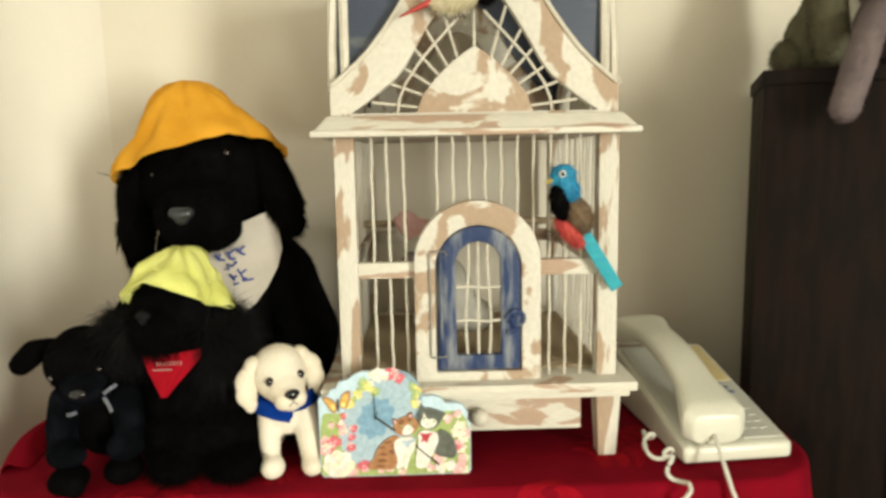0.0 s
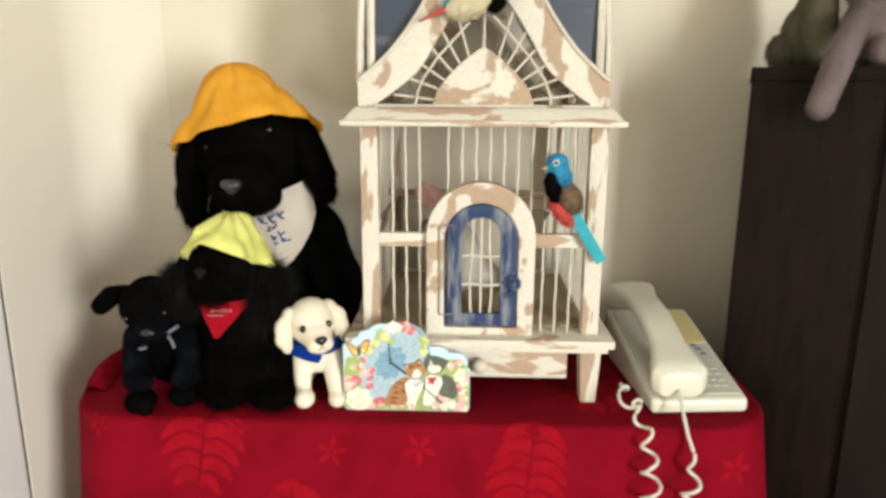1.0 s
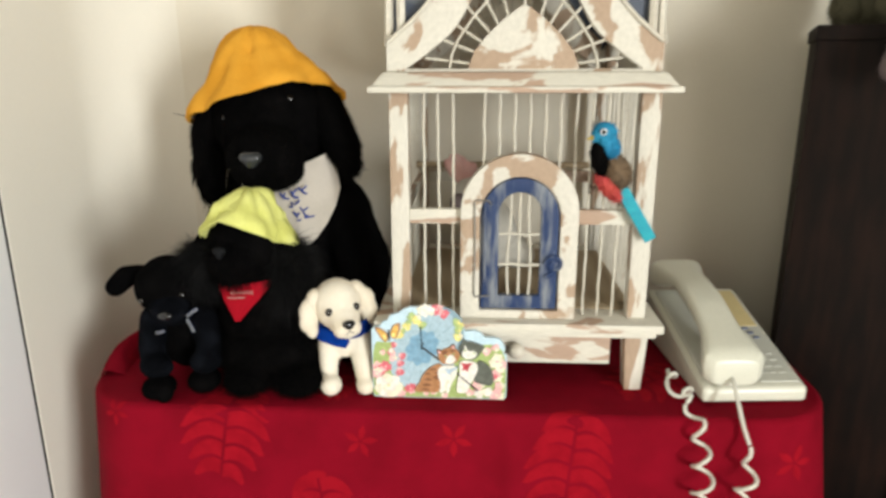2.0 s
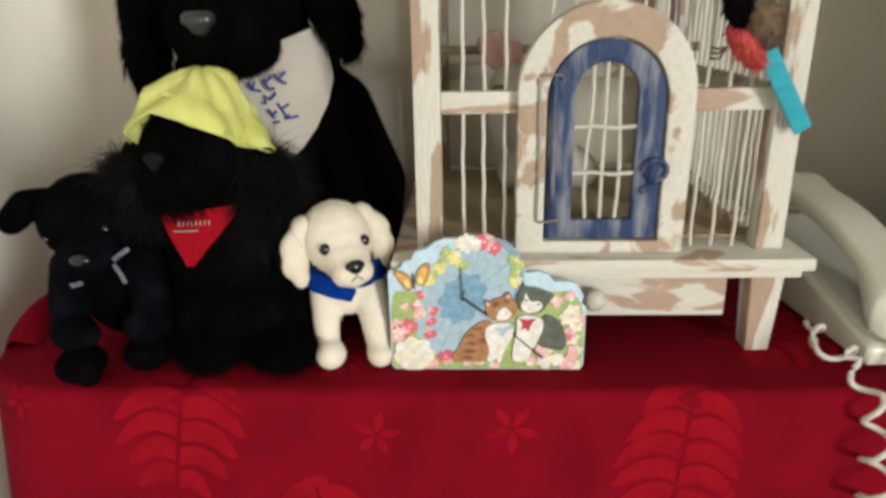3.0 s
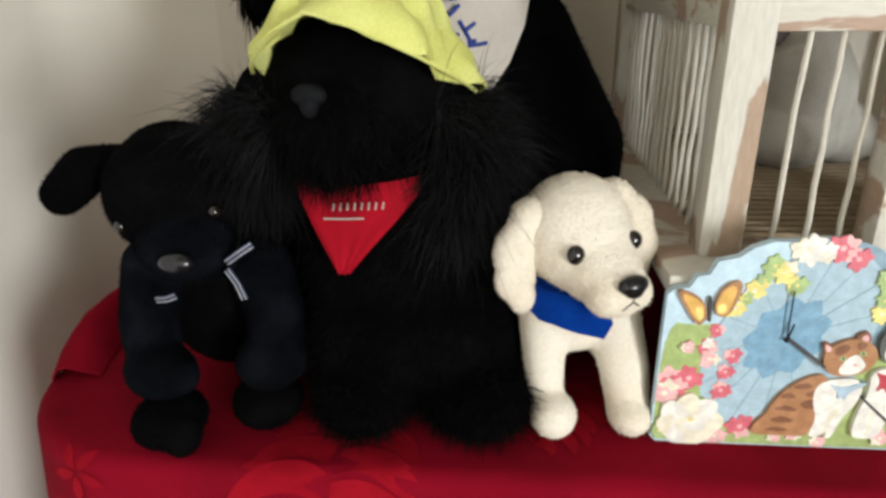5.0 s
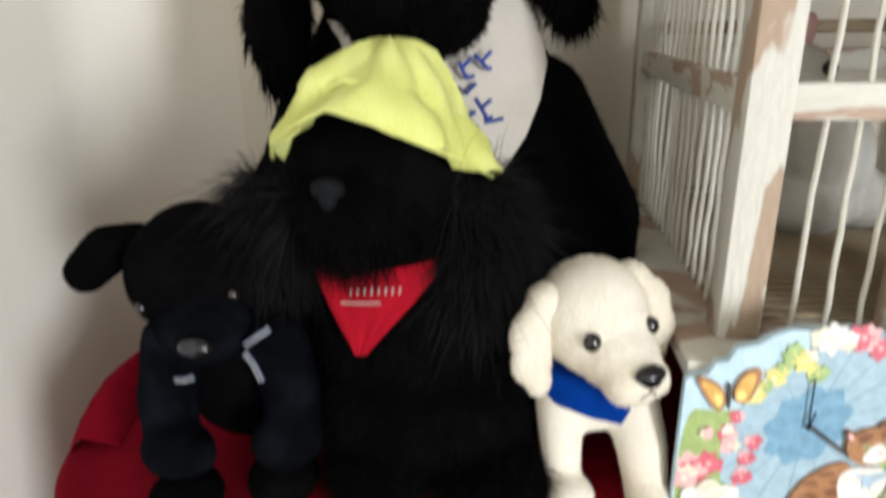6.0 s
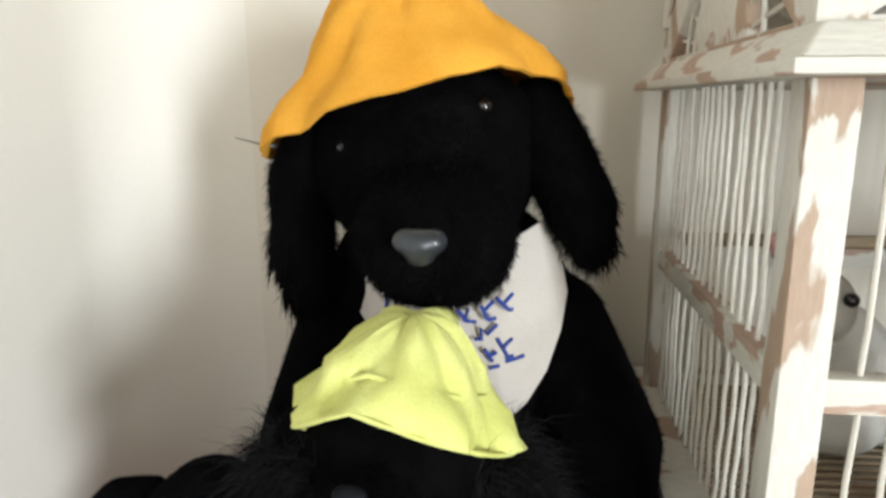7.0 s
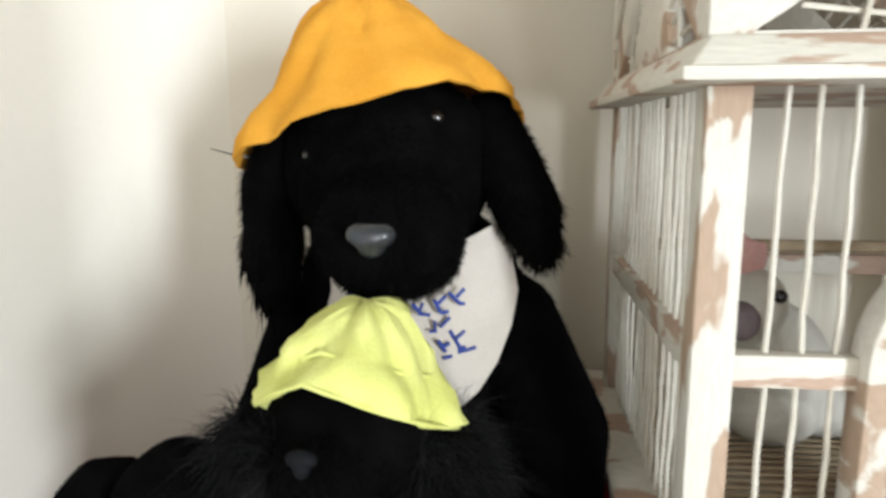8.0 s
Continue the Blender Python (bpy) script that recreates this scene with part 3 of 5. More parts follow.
STEP = (PX1 - PX0 - 2 * PW) / 15
ARCH_Z, ARCH_R = 1.0215, 0.0825
for k in range(1, 15):
    x = PX0 + PW + STEP * k
    if abs(x - CX) < ARCH_R:
        if k == 4:
            continue
        z0 = ARCH_Z + math.sqrt(ARCH_R ** 2 - (x - CX) ** 2) - 0.003
        bm = bm_new()
        tube(bm, [(x + 0.0008 * math.sin(k + 2.0 * i), PY0 + 0.010, z0 + (ZS - z0) * i / 5) for i in range(6)], 0.0019, 7)
        part("wire", bm, M["paint_wire"], cage)
    else:
        if k != 4:
            wire(UP, x, PY0 + 0.010, RZ1)
        wire(LOW, x, PY0 + 0.010, ZB)
NS = 17
for k in range(1, NS):
    y = PY0 + PW + (PY1 - PY0 - 2 * PW) * k / NS
    for x in (PX0 + 0.010, PX1 - 0.010):
        wire(UP, x, y, RZ1)
        wire(LOW, x, y, ZB)
# slatted floor
bm = bm_new()
tube(bm, ((PX0 + 0.012, 0, 0), (CX, 0, 0.0006), (PX1 - 0.012, 0, 0)), 0.0022, 6)
SLAT = mesh_of("floor_slat", bm, M["slat"])
for k in range(28):
    share("floor_slat", SLAT, cage, Matrix.Translation((0, 0.815 + 0.0118 * k, ZB + 0.004)))


# arched surround and the blue door
def arch(cx, half, z0, zc, n=20, shift=0.0):
    pts = [(cx - half, z0), (cx - half, (z0 + zc) / 2)]
    pts += [(cx - half * math.cos(math.pi * i / n), zc + (half + shift) * math.sin(math.pi * i / n)) for i in range(n + 1)]
    return pts + [(cx + half, (z0 + zc) / 2), (cx + half, z0)]


bm = bm_new()
plate(bm, arch(CX, ARCH_R, ZB, ARCH_Z), 0.774, 0.799, arch(CX + 0.001, 0.0565, 0.8775, 1.016))
bevelled(bm, 0.002)
surround = part("door_surround", bm, M["paint_worn"], cage, "chipped cream arched door surround")
bm = bm_new()
plate(bm, arch(CX + 0.001, 0.0545, 0.8795, 1.016), 0.777, 0.790, arch(CX + 0.001, 0.0295, 0.899, 1.021))
bevelled(bm, 0.002)
bdoor = part("door", bm, M["blue"], cage, "worn navy blue arched cage door")
for dx in (-0.0145, 0.0, 0.0145):
    bm = bm_new()
    tube(bm, [(CX + 0.001 + dx * (1 + 0.16 * math.sin(i * 0.9)), 0.7845 + 0.001 * math.sin(i), 0.897 + (1.05 - 0.16 * abs(dx) - 0.897) * i / 6) for i in range(7)], 0.0019, 7)
    part("bar", bm, M["paint_wire"], bdoor, "cream wire")
for z in (0.945, 0.990):
    bm = bm_new()
    tube(bm, [(CX - 0.030 + 0.0205 * i, 0.7815, z + 0.0012 * math.sin(2.2 * i)) for i in range(4)], 0.0019, 7)
    part("bar", bm, M["paint_wire"], bdoor, "cream wire")
bm = bm_new()
spiral = [(0.172 + (0.0022 + 0.00115 * th) * math.cos(th), 0.7725 - 0.0006 * math.cos(th), 0.948 + (0.0022 + 0.00115 * th) * math.sin(th)) for th in [0.35 * i for i in range(28)]]
tube(bm, spiral, 0.0026, 7)
blob(bm, (0.172, 0.775, 0.948), (0.012, 0.003, 0.012))
tube(bm, ((0.172, 0.776, 0.936), (0.160, 0.776, 0.928)), 0.004)
part("knob", bm, M["blue"], bdoor, "blue spiral wire knob")
# wire hinge
bm = bm_new()
tube(bm, ((0.080, 0.773, 0.9), (0.060, 0.7715, 0.8985), (0.0585, 0.7715, 0.903), (0.0595, 0.7715, 0.97), (0.0585, 0.7715, 1.036), (0.061, 0.7715, 1.040), (0.079, 0.773, 1.039), (0.082, 0.774, 1.034)), 0.0012, 6)
part("hinge", bm, M["metal"], bdoor, "bent steel wire hinge")
bm = bm_new()
tube(bm, ((0.0735, 0.773, 0.905), (0.0735, 0.773, 1.03)), 0.0022, 7)
part("hinge_pin", bm, M["blue"], bdoor)

# gables
G0 = ZS + 0.026


def bell(shrink=0.0):
    """Half of the bell-shaped gable, from its foot to its peak, as (distance from the middle, height)."""
    out = [(0.183, G0), (0.183, 1.232), (0.1830, 1.253), (0.166, 1.267), (0.149, 1.281), (0.134, 1.296), (0.1145, 1.320), (0.098, 1.343), (0.0855, 1.363), (0.070, 1.390), (0.052, 1.412), (0.028, 1.430), (0.0, 1.436)]
    inn = [(0.157, G0 + 0.004), (0.140, 1.227), (0.124, 1.239), (0.110, 1.250), (0.098, 1.260), (0.088, 1.272), (0.078, 1.288), (0.069, 1.304), (0.058, 1.322), (0.045, 1.342), (0.031, 1.360), (0.016, 1.372), (0.0, 1.377)]
    return inn if shrink else out


def gable(width_scale):
    h = bell()
    o = [(-u * width_scale, z) for u, z in h] + [(u * width_scale, z) for u, z in h[-2::-1]]
    h = bell(1)
    i = [(-u * width_scale, z) for u, z in h] + [(u * width_scale, z) for u, z in h[-2::-1]]
    return o, i


def gable_side(m, scale, deep):
    """One face of the roof storey, built facing -y round the origin, then placed by m."""
    o, i = gable(scale)
    base_w = 0.183 * scale

    def add(name, bm, material, label=""):
        bmesh.ops.transform(bm, matrix=m, verts=bm.verts)
        part(name, bm, material, cage, label)

    bm = bm_new()
    plate(bm, o, -0.014, 0.0, i)
    bevelled(bm, 0.0018)
    add("gable", bm, M["paint_worn"], "chipped cream bell-shaped gable")
    bm = bm_new()
    tube(bm, [(x * 0.985, -0.016, z - 0.003) for x, z in o[2:-2]], 0.0028, 7)
    add("gable_bead", bm, M["paint_wire"])
    for s in (-1, 1):
        top = 1.45
        h = [(s * u * scale, z) for u, z in bell()[2:]]
        poly = [(s * base_w * 0.975, 1.246)] + [(x * 0.97, z - 0.004) for x, z in h[1:]] + [(0.0, top), (s * base_w * 0.80, top), (s * base_w * 0.94, 1.395)]
        bm = bm_new()
        plate(bm, poly, 0.004, 0.009)
        add("roof_panel", bm, M["roofblue"], "weathered slate-blue roof panel")
        bm = bm_new()
        tube(bm, [(s * base_w * k, 0.004, z) for k, z in ((0.99, 1.246), (0.985, 1.30), (0.965, 1.36), (0.935, 1.40), (0.80, 1.452))], 0.0062, 6)
        add("corner_trim", bm, M["paint_wire"])
    bm = bm_new()
    tri = [(-0.075, G0 + 0.001), (-0.066, 1.238), (-0.048, 1.260), (-0.026, 1.280), (-0.008, 1.293), (0.0, 1.297), (0.008, 1.293), (0.026, 1.280), (0.048, 1.260), (0.066, 1.238), (0.075, G0 + 0.001)]
    plate(bm, tri, -0.013, -0.003)
    bevelled(bm, 0.0015)
    add("sunburst", bm, M["paint_worn"], "chipped cream curved triangle")
    for th in (7, 20, 33, 47, 60, 73, 90, 107, 120, 133, 147, 160, 173):
        c, sn = math.cos(radians(th)), math.sin(radians(th))
        r0 = 0.070 / max(abs(c) + 0.86 * sn, 0.9)
        hi = {7: 0.132, 20: 0.118, 33: 0.112, 47: 0.115, 60: 0.128, 73: 0.148}[min(th, 180 - th)] if th != 90 else 0.155
        bm = bm_new()
        tube(bm, [(c * r, -0.008 + 0.001 * math.sin(40 * r + th), G0 + 0.002 + sn * r) for r in (r0, (r0 + hi) / 2, hi)], 0.0018, 6)
        add("wire", bm, M["paint_wire"])
    for s in (-1, 1):
        bm = bm_new()
        tube(bm, [(s * x, -0.0105, z) for x, z in ((0.099, G0), (0.096, 1.232), (0.088, 1.252), (0.066, 1.283), (0.040, 1.311), (0.012, 1.340))], 0.0018, 6)
        add("wire", bm, M["paint_wire"])


MIDY = (PY0 + PY1) / 2
gable_side(Matrix.Translation((CX, PY0 + 0.014, 0)), 1.0, 0)
gable_side(Matrix.Translation((CX, PY1 - 0.014, 0)) @ pose(0, 0, 0, 0, 0, 180), 1.0, 0)
gable_side(Matrix.Translation((PX0 + 0.014, MIDY, 0)) @ pose(0, 0, 0, 0, 0, -90), 0.98, 0)
gable_side(Matrix.Translation((PX1 - 0.014, MIDY, 0)) @ pose(0, 0, 0, 0, 0, 90), 0.98, 0)
# perch inside
bm = bm_new()
tube(bm, ((PX0 + 0.012, 1.06, 1.048), (PX1 - 0.012, 1.06, 1.048)), 0.006)
part("perch", bm, M["slat"], cage)


# ---------------------------------------------------------------- birds
def hair_piece(skin, *args, **kw):
    return strands(skin[0], skin[1], *args, **kw)


# white toy cockatoo inside the cage
bm = bm_new()
blob(bm, (0.050, 1.00, 1.005), (0.030, 0.033, 0.032))
blob(bm, (0.085, 1.02, 0.945), (0.045, 0.045, 0.062), (0, -25, 0))
blob(bm, (0.12, 1.03, 0.90), (0.05, 0.04, 0.032), (0, 20, 0))
blob(bm, (0.075, 1.01, 0.895), (0.045, 0.04, 0.030))
body = soft_skin(bm, 0.004)
bm = bm_new()
for i in range(6):
    blob(bm, (0.020 + 0.006 * i, 1.0 + 0.004 * (i % 2), 1.045 + 0.008 * math.sin(i)), (0.010, 0.008, 0.026), (0, -35 + 10 * i, 0), 10, 7)
crest = soft_skin(bm, 0.003, 3)
pieces = [(*body, 0), (*crest, 1), (*balls(((0.062, 0.969, 1.018), 0.0062)), 2), (*balls(((0.032, 0.974, 0.994), (0.017, 0.014, 0.018))), 3)]
plush("toy_cockatoo", pieces, [M["cockatoo"], M["pink"], M["eye"], M["mauve"]], "white toy cockatoo with a pink crest, inside the cage", "toy bird", (0.08, 1.0, ZB + 0.006))

# turquoise feathered bird clipped to the front wires
bm = bm_new()
blob(bm, (0.230, 0.764, 1.132), (0.0165, 0.0155, 0.0165))
blob(bm, (0.236, 0.765, 1.115), (0.0155, 0.015, 0.018), (0, -15, 0))
head = soft_skin(bm, 0.002, 4)
bm = bm_new()
blob(bm, (0.2245, 0.760, 1.100), (0.0115, 0.012, 0.024), (0, -12, 0))
throat = soft_skin(bm, 0.002, 3)
bm = bm_new()
blob(bm, (0.250, 0.767, 1.083), (0.018, 0.0165, 0.026), (0, -28, 0))
back = soft_skin(bm, 0.002, 3)
bm = bm_new()
blob(bm, (0.238, 0.764, 1.062), (0.010, 0.012, 0.026), (0, -42, 0))
belly = soft_skin(bm, 0.002, 3)
bm = bm_new()
box(bm, (-0.0085, -0.0015, -0.085), (0.0085, 0.0015, 0.0), 0.001)
for v in bm.verts:
    v.co.x *= 1 + 2.0 * (-v.co.z) * (0.085 + v.co.z) / 0.085 * 3
bmesh.ops.transform(bm, matrix=pose(0.258, 0.765, 1.058, 4, -32, 0), verts=bm.verts)
tail = skin_of(bm)
bm = bm_new()
bmesh.ops.create_cone(bm, cap_ends=True, segments=10, radius1=0.005, radius2=0.0006, depth=0.013, matrix=pose(0.2125, 0.762, 1.127, 0, -105, 0))
beak = skin_of(bm)
bm = bm_new()
for k in (-1, 0, 1):
    tube(bm, ((0.222, 0.764, 1.062), (0.216, 0.768 + 0.004 * k, 1.056 + 0.004 * k), (0.2155, 0.785, 1.056 + 0.005 * k)), 0.0011, 5)
feet = skin_of(bm)
pieces = [(*head, 0), (*throat, 1), (*back, 2), (*belly, 3), (*tail, 4), (*beak, 5), (*feet, 6), (*balls(((0.2265, 0.7502, 1.136), (0.0048, 0.002, 0.0048))), 7), (*balls(((0.2262, 0.7484, 1.136), (0.0026, 0.0016, 0.0026))), 1)]
for skin, k, sd in ((head, 0, 1), (throat, 1, 2), (back, 2, 3), (belly, 3, 4)):
    pieces.append((*hair_piece(skin, 500, 0.007, 0.0007, sd, stand=0.2, lie=(0.4, 0, -1)), k))
plush("feathered_bird", pieces, [M["azure"], M["hair"], M["brown"], M["red"], M["teal"], M["beak"], M["claw"], M["white"]], "blue feathered ornament bird with red belly, clipped to the cage bars", "ornament bird", (0.24, 0.765, 1.06), "ornament birds on the cage")

# second bird high on the gable
bm = bm_new()
blob(bm, (0.100, 0.762, 1.352), (0.036, 0.017, 0.018), (0, -14, 0))
belly = soft_skin(bm, 0.002, 3)
bm = bm_new()
blob(bm, (0.100, 0.765, 1.362), (0.040, 0.0155, 0.0135), (0, -22, 0))
blob(bm, (0.143, 0.762, 1.376), (0.018, 0.0155, 0.0165))
back = soft_skin(bm, 0.002, 3)
bm = bm_new()
blob(bm, (0.138, 0.757, 1.352), (0.013, 0.010, 0.008), (0, -42, 0))
throat = soft_skin(bm, 0.002, 3)
bm = bm_new()
bmesh.ops.create_cone(bm, cap_ends=True, segments=10, radius1=0.0085, radius2=0.002, depth=0.05, matrix=pose(0.052, 0.763, 1.339, 0, 66, 0) @ Matrix.Diagonal((0.55, 1, -1, 1)))
tail = skin_of(bm)
bm = bm_new()
bmesh.ops.create_cone(bm, cap_ends=True, segments=10, radius1=0.0055, radius2=0.0006, depth=0.014, matrix=pose(0.161, 0.758, 1.367, 0, 118, 0))
beak = skin_of(bm)
bm = bm_new()
for k in (-1, 0, 1):
    tube(bm, ((0.100, 0.762, 1.340), (0.101 + 0.004 * k, 0.766, 1.332), (0.104 + 0.006 * k, 0.780, 1.330)), 0.0012, 5)
feet = skin_of(bm)
pieces = [(*belly, 0), (*back, 1), (*throat, 2), (*tail, 3), (*beak, 4), (*feet, 5), (*balls(((0.1475, 0.7475, 1.380), (0.0055, 0.002, 0.0055))), 6), (*balls(((0.1475, 0.7456, 1.380), (0.003, 0.0016, 0.003))), 2)]
for skin, k, sd in ((belly, 0, 1), (back, 1, 2), (throat, 2, 3)):
    pieces.append((*hair_piece(skin, 500, 0.008, 0.0007, sd, stand=0.15, lie=(-1, 0, -0.3)), k))
plush("feathered_bird", pieces, [M["buff"], M["teal"], M["hair"], M["red"], M["beak"], M["claw"], M["white"]], "turquoise feathered ornament bird with buff belly, perched on the gable", "ornament bird", (0.10, 0.765, 1.335), "ornament birds on the cage")


# ---------------------------------------------------------------- plush dogs
# small cream puppy, its head turned aside
PUP = Matrix.Translation((-0.1405, 0.7715, 0.8835)) @ pose(0, 0, 0, 0, -5, 26)


def pup_spot(x, y, z):
    return PUP @ Vector((x, y, z))


def pup_blob(bm, c, r, rot=(0, 0, 0)):
    m = PUP @ Matrix.LocRotScale(c, Euler([radians(a) for a in rot]), r)
    bmesh.ops.create_uvsphere(bm, u_segments=18, v_segments=11, radius=1, matrix=m)


bm = bm_new()
pup_blob(bm, (0, 0.002, 0.002), (0.0365, 0.036, 0.0365))
pup_blob(bm, (0, -0.012, -0.004), (0.031, 0.028, 0.030))
pup_blob(bm, (0, -0.026, -0.012), (0.0245, 0.026, 0.0215))
pup_blob(bm, (0, -0.040, -0.0165), (0.0195, 0.0205, 0.0165))
pup_blob(bm, (-0.009, -0.046, -0.021), (0.0115, 0.013, 0.0115))
pup_blob(bm, (0.009, -0.046, -0.021), (0.0115, 0.013, 0.0115))
pup_blob(bm, (0, -0.044, -0.028), (0.011, 0.012, 0.008))
pup_head = soft_skin(bm, 0.0026, 5)
bm = bm_new()
blob(bm, (-0.134, 0.828, 0.828), (0.040, 0.046, 0.046))
blob(bm, (-0.136, 0.787, 0.828), (0.032, 0.027, 0.033))
limb(bm, ((-0.157, 0.782, 0.826), (-0.156, 0.766, 0.792), (-0.154, 0.762, 0.772)), (0.0175, 0.0140, 0.0120))
limb(bm, ((-0.112, 0.784, 0.826), (-0.104, 0.770, 0.795), (-0.100, 0.764, 0.770)), (0.0190, 0.0172, 0.0150))
blob(bm, (-0.150, 0.749, 0.7655), (0.0158, 0.0175, 0.0155))
blob(bm, (-0.099, 0.757, 0.7635), (0.0155, 0.0195, 0.0135))
blob(bm, (-0.168, 0.850, 0.785), (0.020, 0.032, 0.034))
blob(bm, (-0.102, 0.850, 0.785), (0.020, 0.032, 0.034))
body = soft_skin(bm, 0.003, 5)
bm = bm_new()
for s in (-1, 1):
    pup_blob(bm, (s * 0.030, 0.003, 0.017), (0.013, 0.013, 0.013), (0, s * 40, 0))
    pup_blob(bm, (s * 0.0415, 0.000, 0.001), (0.0150, 0.0110, 0.0190), (0, -s * 22, 0))
    pup_blob(bm, (s * 0.0450, -0.004, -0.016), (0.0140, 0.0085, 0.0165), (0, -s * 8, 0))
    pup_blob(bm, (s * 0.0420, -0.006, -0.030), (0.0090, 0.0070, 0.0110))
ears = soft_skin(bm, 0.0026, 4)
bm = bm_new()
tube(bm, [pup_spot(*p) for p in ((0, -0.0600, -0.014), (0, -0.0595, -0.020), (0.005, -0.0575, -0.0245), (0.010, -0.0545, -0.0265))], 0.0006, 5)
tube(bm, [pup_spot(*p) for p in ((0, -0.0595, -0.020), (-0.005, -0.0575, -0.0245), (-0.010, -0.0545, -0.0265))], 0.0006, 5)
mouth = skin_of(bm)
bm = bm_new()
for s in (-1, 1):
    pup_blob(bm, (s * 0.0195, -0.0315, 0.003), (0.0056, 0.0050, 0.0060))
eyes = skin_of(bm)
bm = bm_new()
pup_blob(bm, (0, -0.0590, -0.0095), (0.0098, 0.0062, 0.0055))
pup_blob(bm, (0, -0.0590, -0.0125), (0.0065, 0.0060, 0.0050))
snout = soft_skin(bm, 0.0011, 4)
pieces = [(*eyes, 1), (*snout, 2), (*mouth, 2)]
for skin, n, sd in ((pup_head, 9000, 4), (body, 12000, 5), (ears, 6000, 6)):
    pieces += [(*skin, 0), (*hair_piece(skin, n, 0.0017, 0.0002, sd, stand=0.6, wild=0.5, droop=0.2), 0)]
puppy = plush("plush_puppy", pieces, [M["cream"], M["eye"], M["noseblack"]], "small cream plush puppy standing on the red cloth", "plush dog", (-0.13, 0.79, TZ), "plush dogs on the table")

# small blue-black dog, leaning, one ear out
bm = bm_new()
blob(bm, (-0.395, 0.782, 0.904), (0.049, 0.046, 0.044), (0, 8, 0))
blob(bm, (-0.399, 0.785, 0.928), (0.030, 0.034, 0.022))
blob(bm, (-0.385, 0.815, 0.830), (0.054, 0.048, 0.068))
trunk = soft_skin(bm, 0.0032, 5)
bm = bm_new()
blob(bm, (-0.380, 0.750, 0.881), (0.032, 0.028, 0.023), (0, 8, 0))
blob(bm, (-0.384, 0.757, 0.874), (0.033, 0.023, 0.020), (0, 8, 0))
muzzle = soft_skin(bm, 0.0026, 4)
bm = bm_new()
limb(bm, ((-0.420, 0.780, 0.852), (-0.420, 0.759, 0.822), (-0.414, 0.748, 0.802)), (0.023, 0.0195, 0.018))
blob(bm, (-0.406, 0.738, 0.796), (0.024, 0.021, 0.019), (0, 12, 0))
blob(bm, (-0.388, 0.730, 0.798), (0.011, 0.012, 0.012))
limb(bm, ((-0.348, 0.780, 0.852), (-0.334, 0.762, 0.828), (-0.332, 0.752, 0.812)), (0.022, 0.019, 0.018))
blob(bm, (-0.334, 0.744, 0.803), (0.0235, 0.021, 0.019), (0, -8, 0))
arms = soft_skin(bm, 0.0026, 4)
bm = bm_new()
blob(bm, (-0.400, 0.728, 0.7670), (0.024, 0.027, 0.017))
blob(bm, (-0.386, 0.714, 0.7645), (0.012, 0.014, 0.0145))
blob(bm, (-0.342, 0.752, 0.7680), (0.024, 0.026, 0.018))
pads = soft_skin(bm, 0.0026, 4)
bm = bm_new()
limb(bm, ((-0.440, 0.792, 0.924), (-0.462, 0.788, 0.916), (-0.478, 0.784, 0.901)), (0.010, 0.0165, 0.0145))
limb(bm, ((-0.352, 0.800, 0.925), (-0.338, 0.800, 0.91), (-0.334, 0.796, 0.89)), (0.010, 0.016, 0.015))
ears = soft_skin(bm, 0.003, 5)
pieces = [(*balls(((-0.4195, 0.7465, 0.893), 0.0042), ((-0.3590, 0.7465, 0.9035), 0.0042)), 2), (*balls(((-0.3745, 0.7205, 0.8805), (0.0110, 0.0060, 0.0062))), 3)]
for skin, k, n in ((trunk, 1, 7000), (muzzle, 0, 3500), (arms, 0, 5000), (pads, 1, 3000), (ears, 1, 4000)):
    pieces += [(*skin, k), (*hair_piece(skin, n, 0.002, 0.00022, 7 + n, stand=0.7, droop=0.2), k)]
plush("plush_dog", pieces, [M["black_short"], M["black"], M["eye"], M["noseblack"]], "small blue-black plush dog with one ear out, on the cloth", "plush dog", (-0.385, 0.79, TZ), "plush dogs on the table")

# shaggy black dog in the middle
bm = bm_new()
blob(bm, (-0.272, 0.800, 0.965), (0.066, 0.056, 0.054))
blob(bm, (-0.284, 0.757, 0.952), (0.036, 0.036, 0.030))
blob(bm, (-0.255, 0.815, 0.850), (0.075, 0.056, 0.095))
blob(bm, (-0.250, 0.800, 0.800), (0.085, 0.062, 0.048))
blob(bm, (-0.277, 0.757, 0.772), (0.032, 0.036, 0.022))
blob(bm, (-0.200, 0.757, 0.772), (0.036, 0.036, 0.022))
limb(bm, ((-0.335, 0.800, 0.965), (-0.346, 0.792, 0.935)), (0.022, 0.024))
limb(bm, ((-0.218, 0.800, 0.955), (-0.212, 0.788, 0.925), (-0.214, 0.785, 0.90)), (0.022, 0.026, 0.020))
body = soft_skin(bm, 0.0035, 5)
side_hair = lambda p: ((p[:, 0] < -0.317) & (p[:, 2] > 0.895) & (p[:, 2] < 0.968)) | ((p[:, 0] > -0.227) & (p[:, 2] > 0.890) & (p[:, 2] < 0.968))
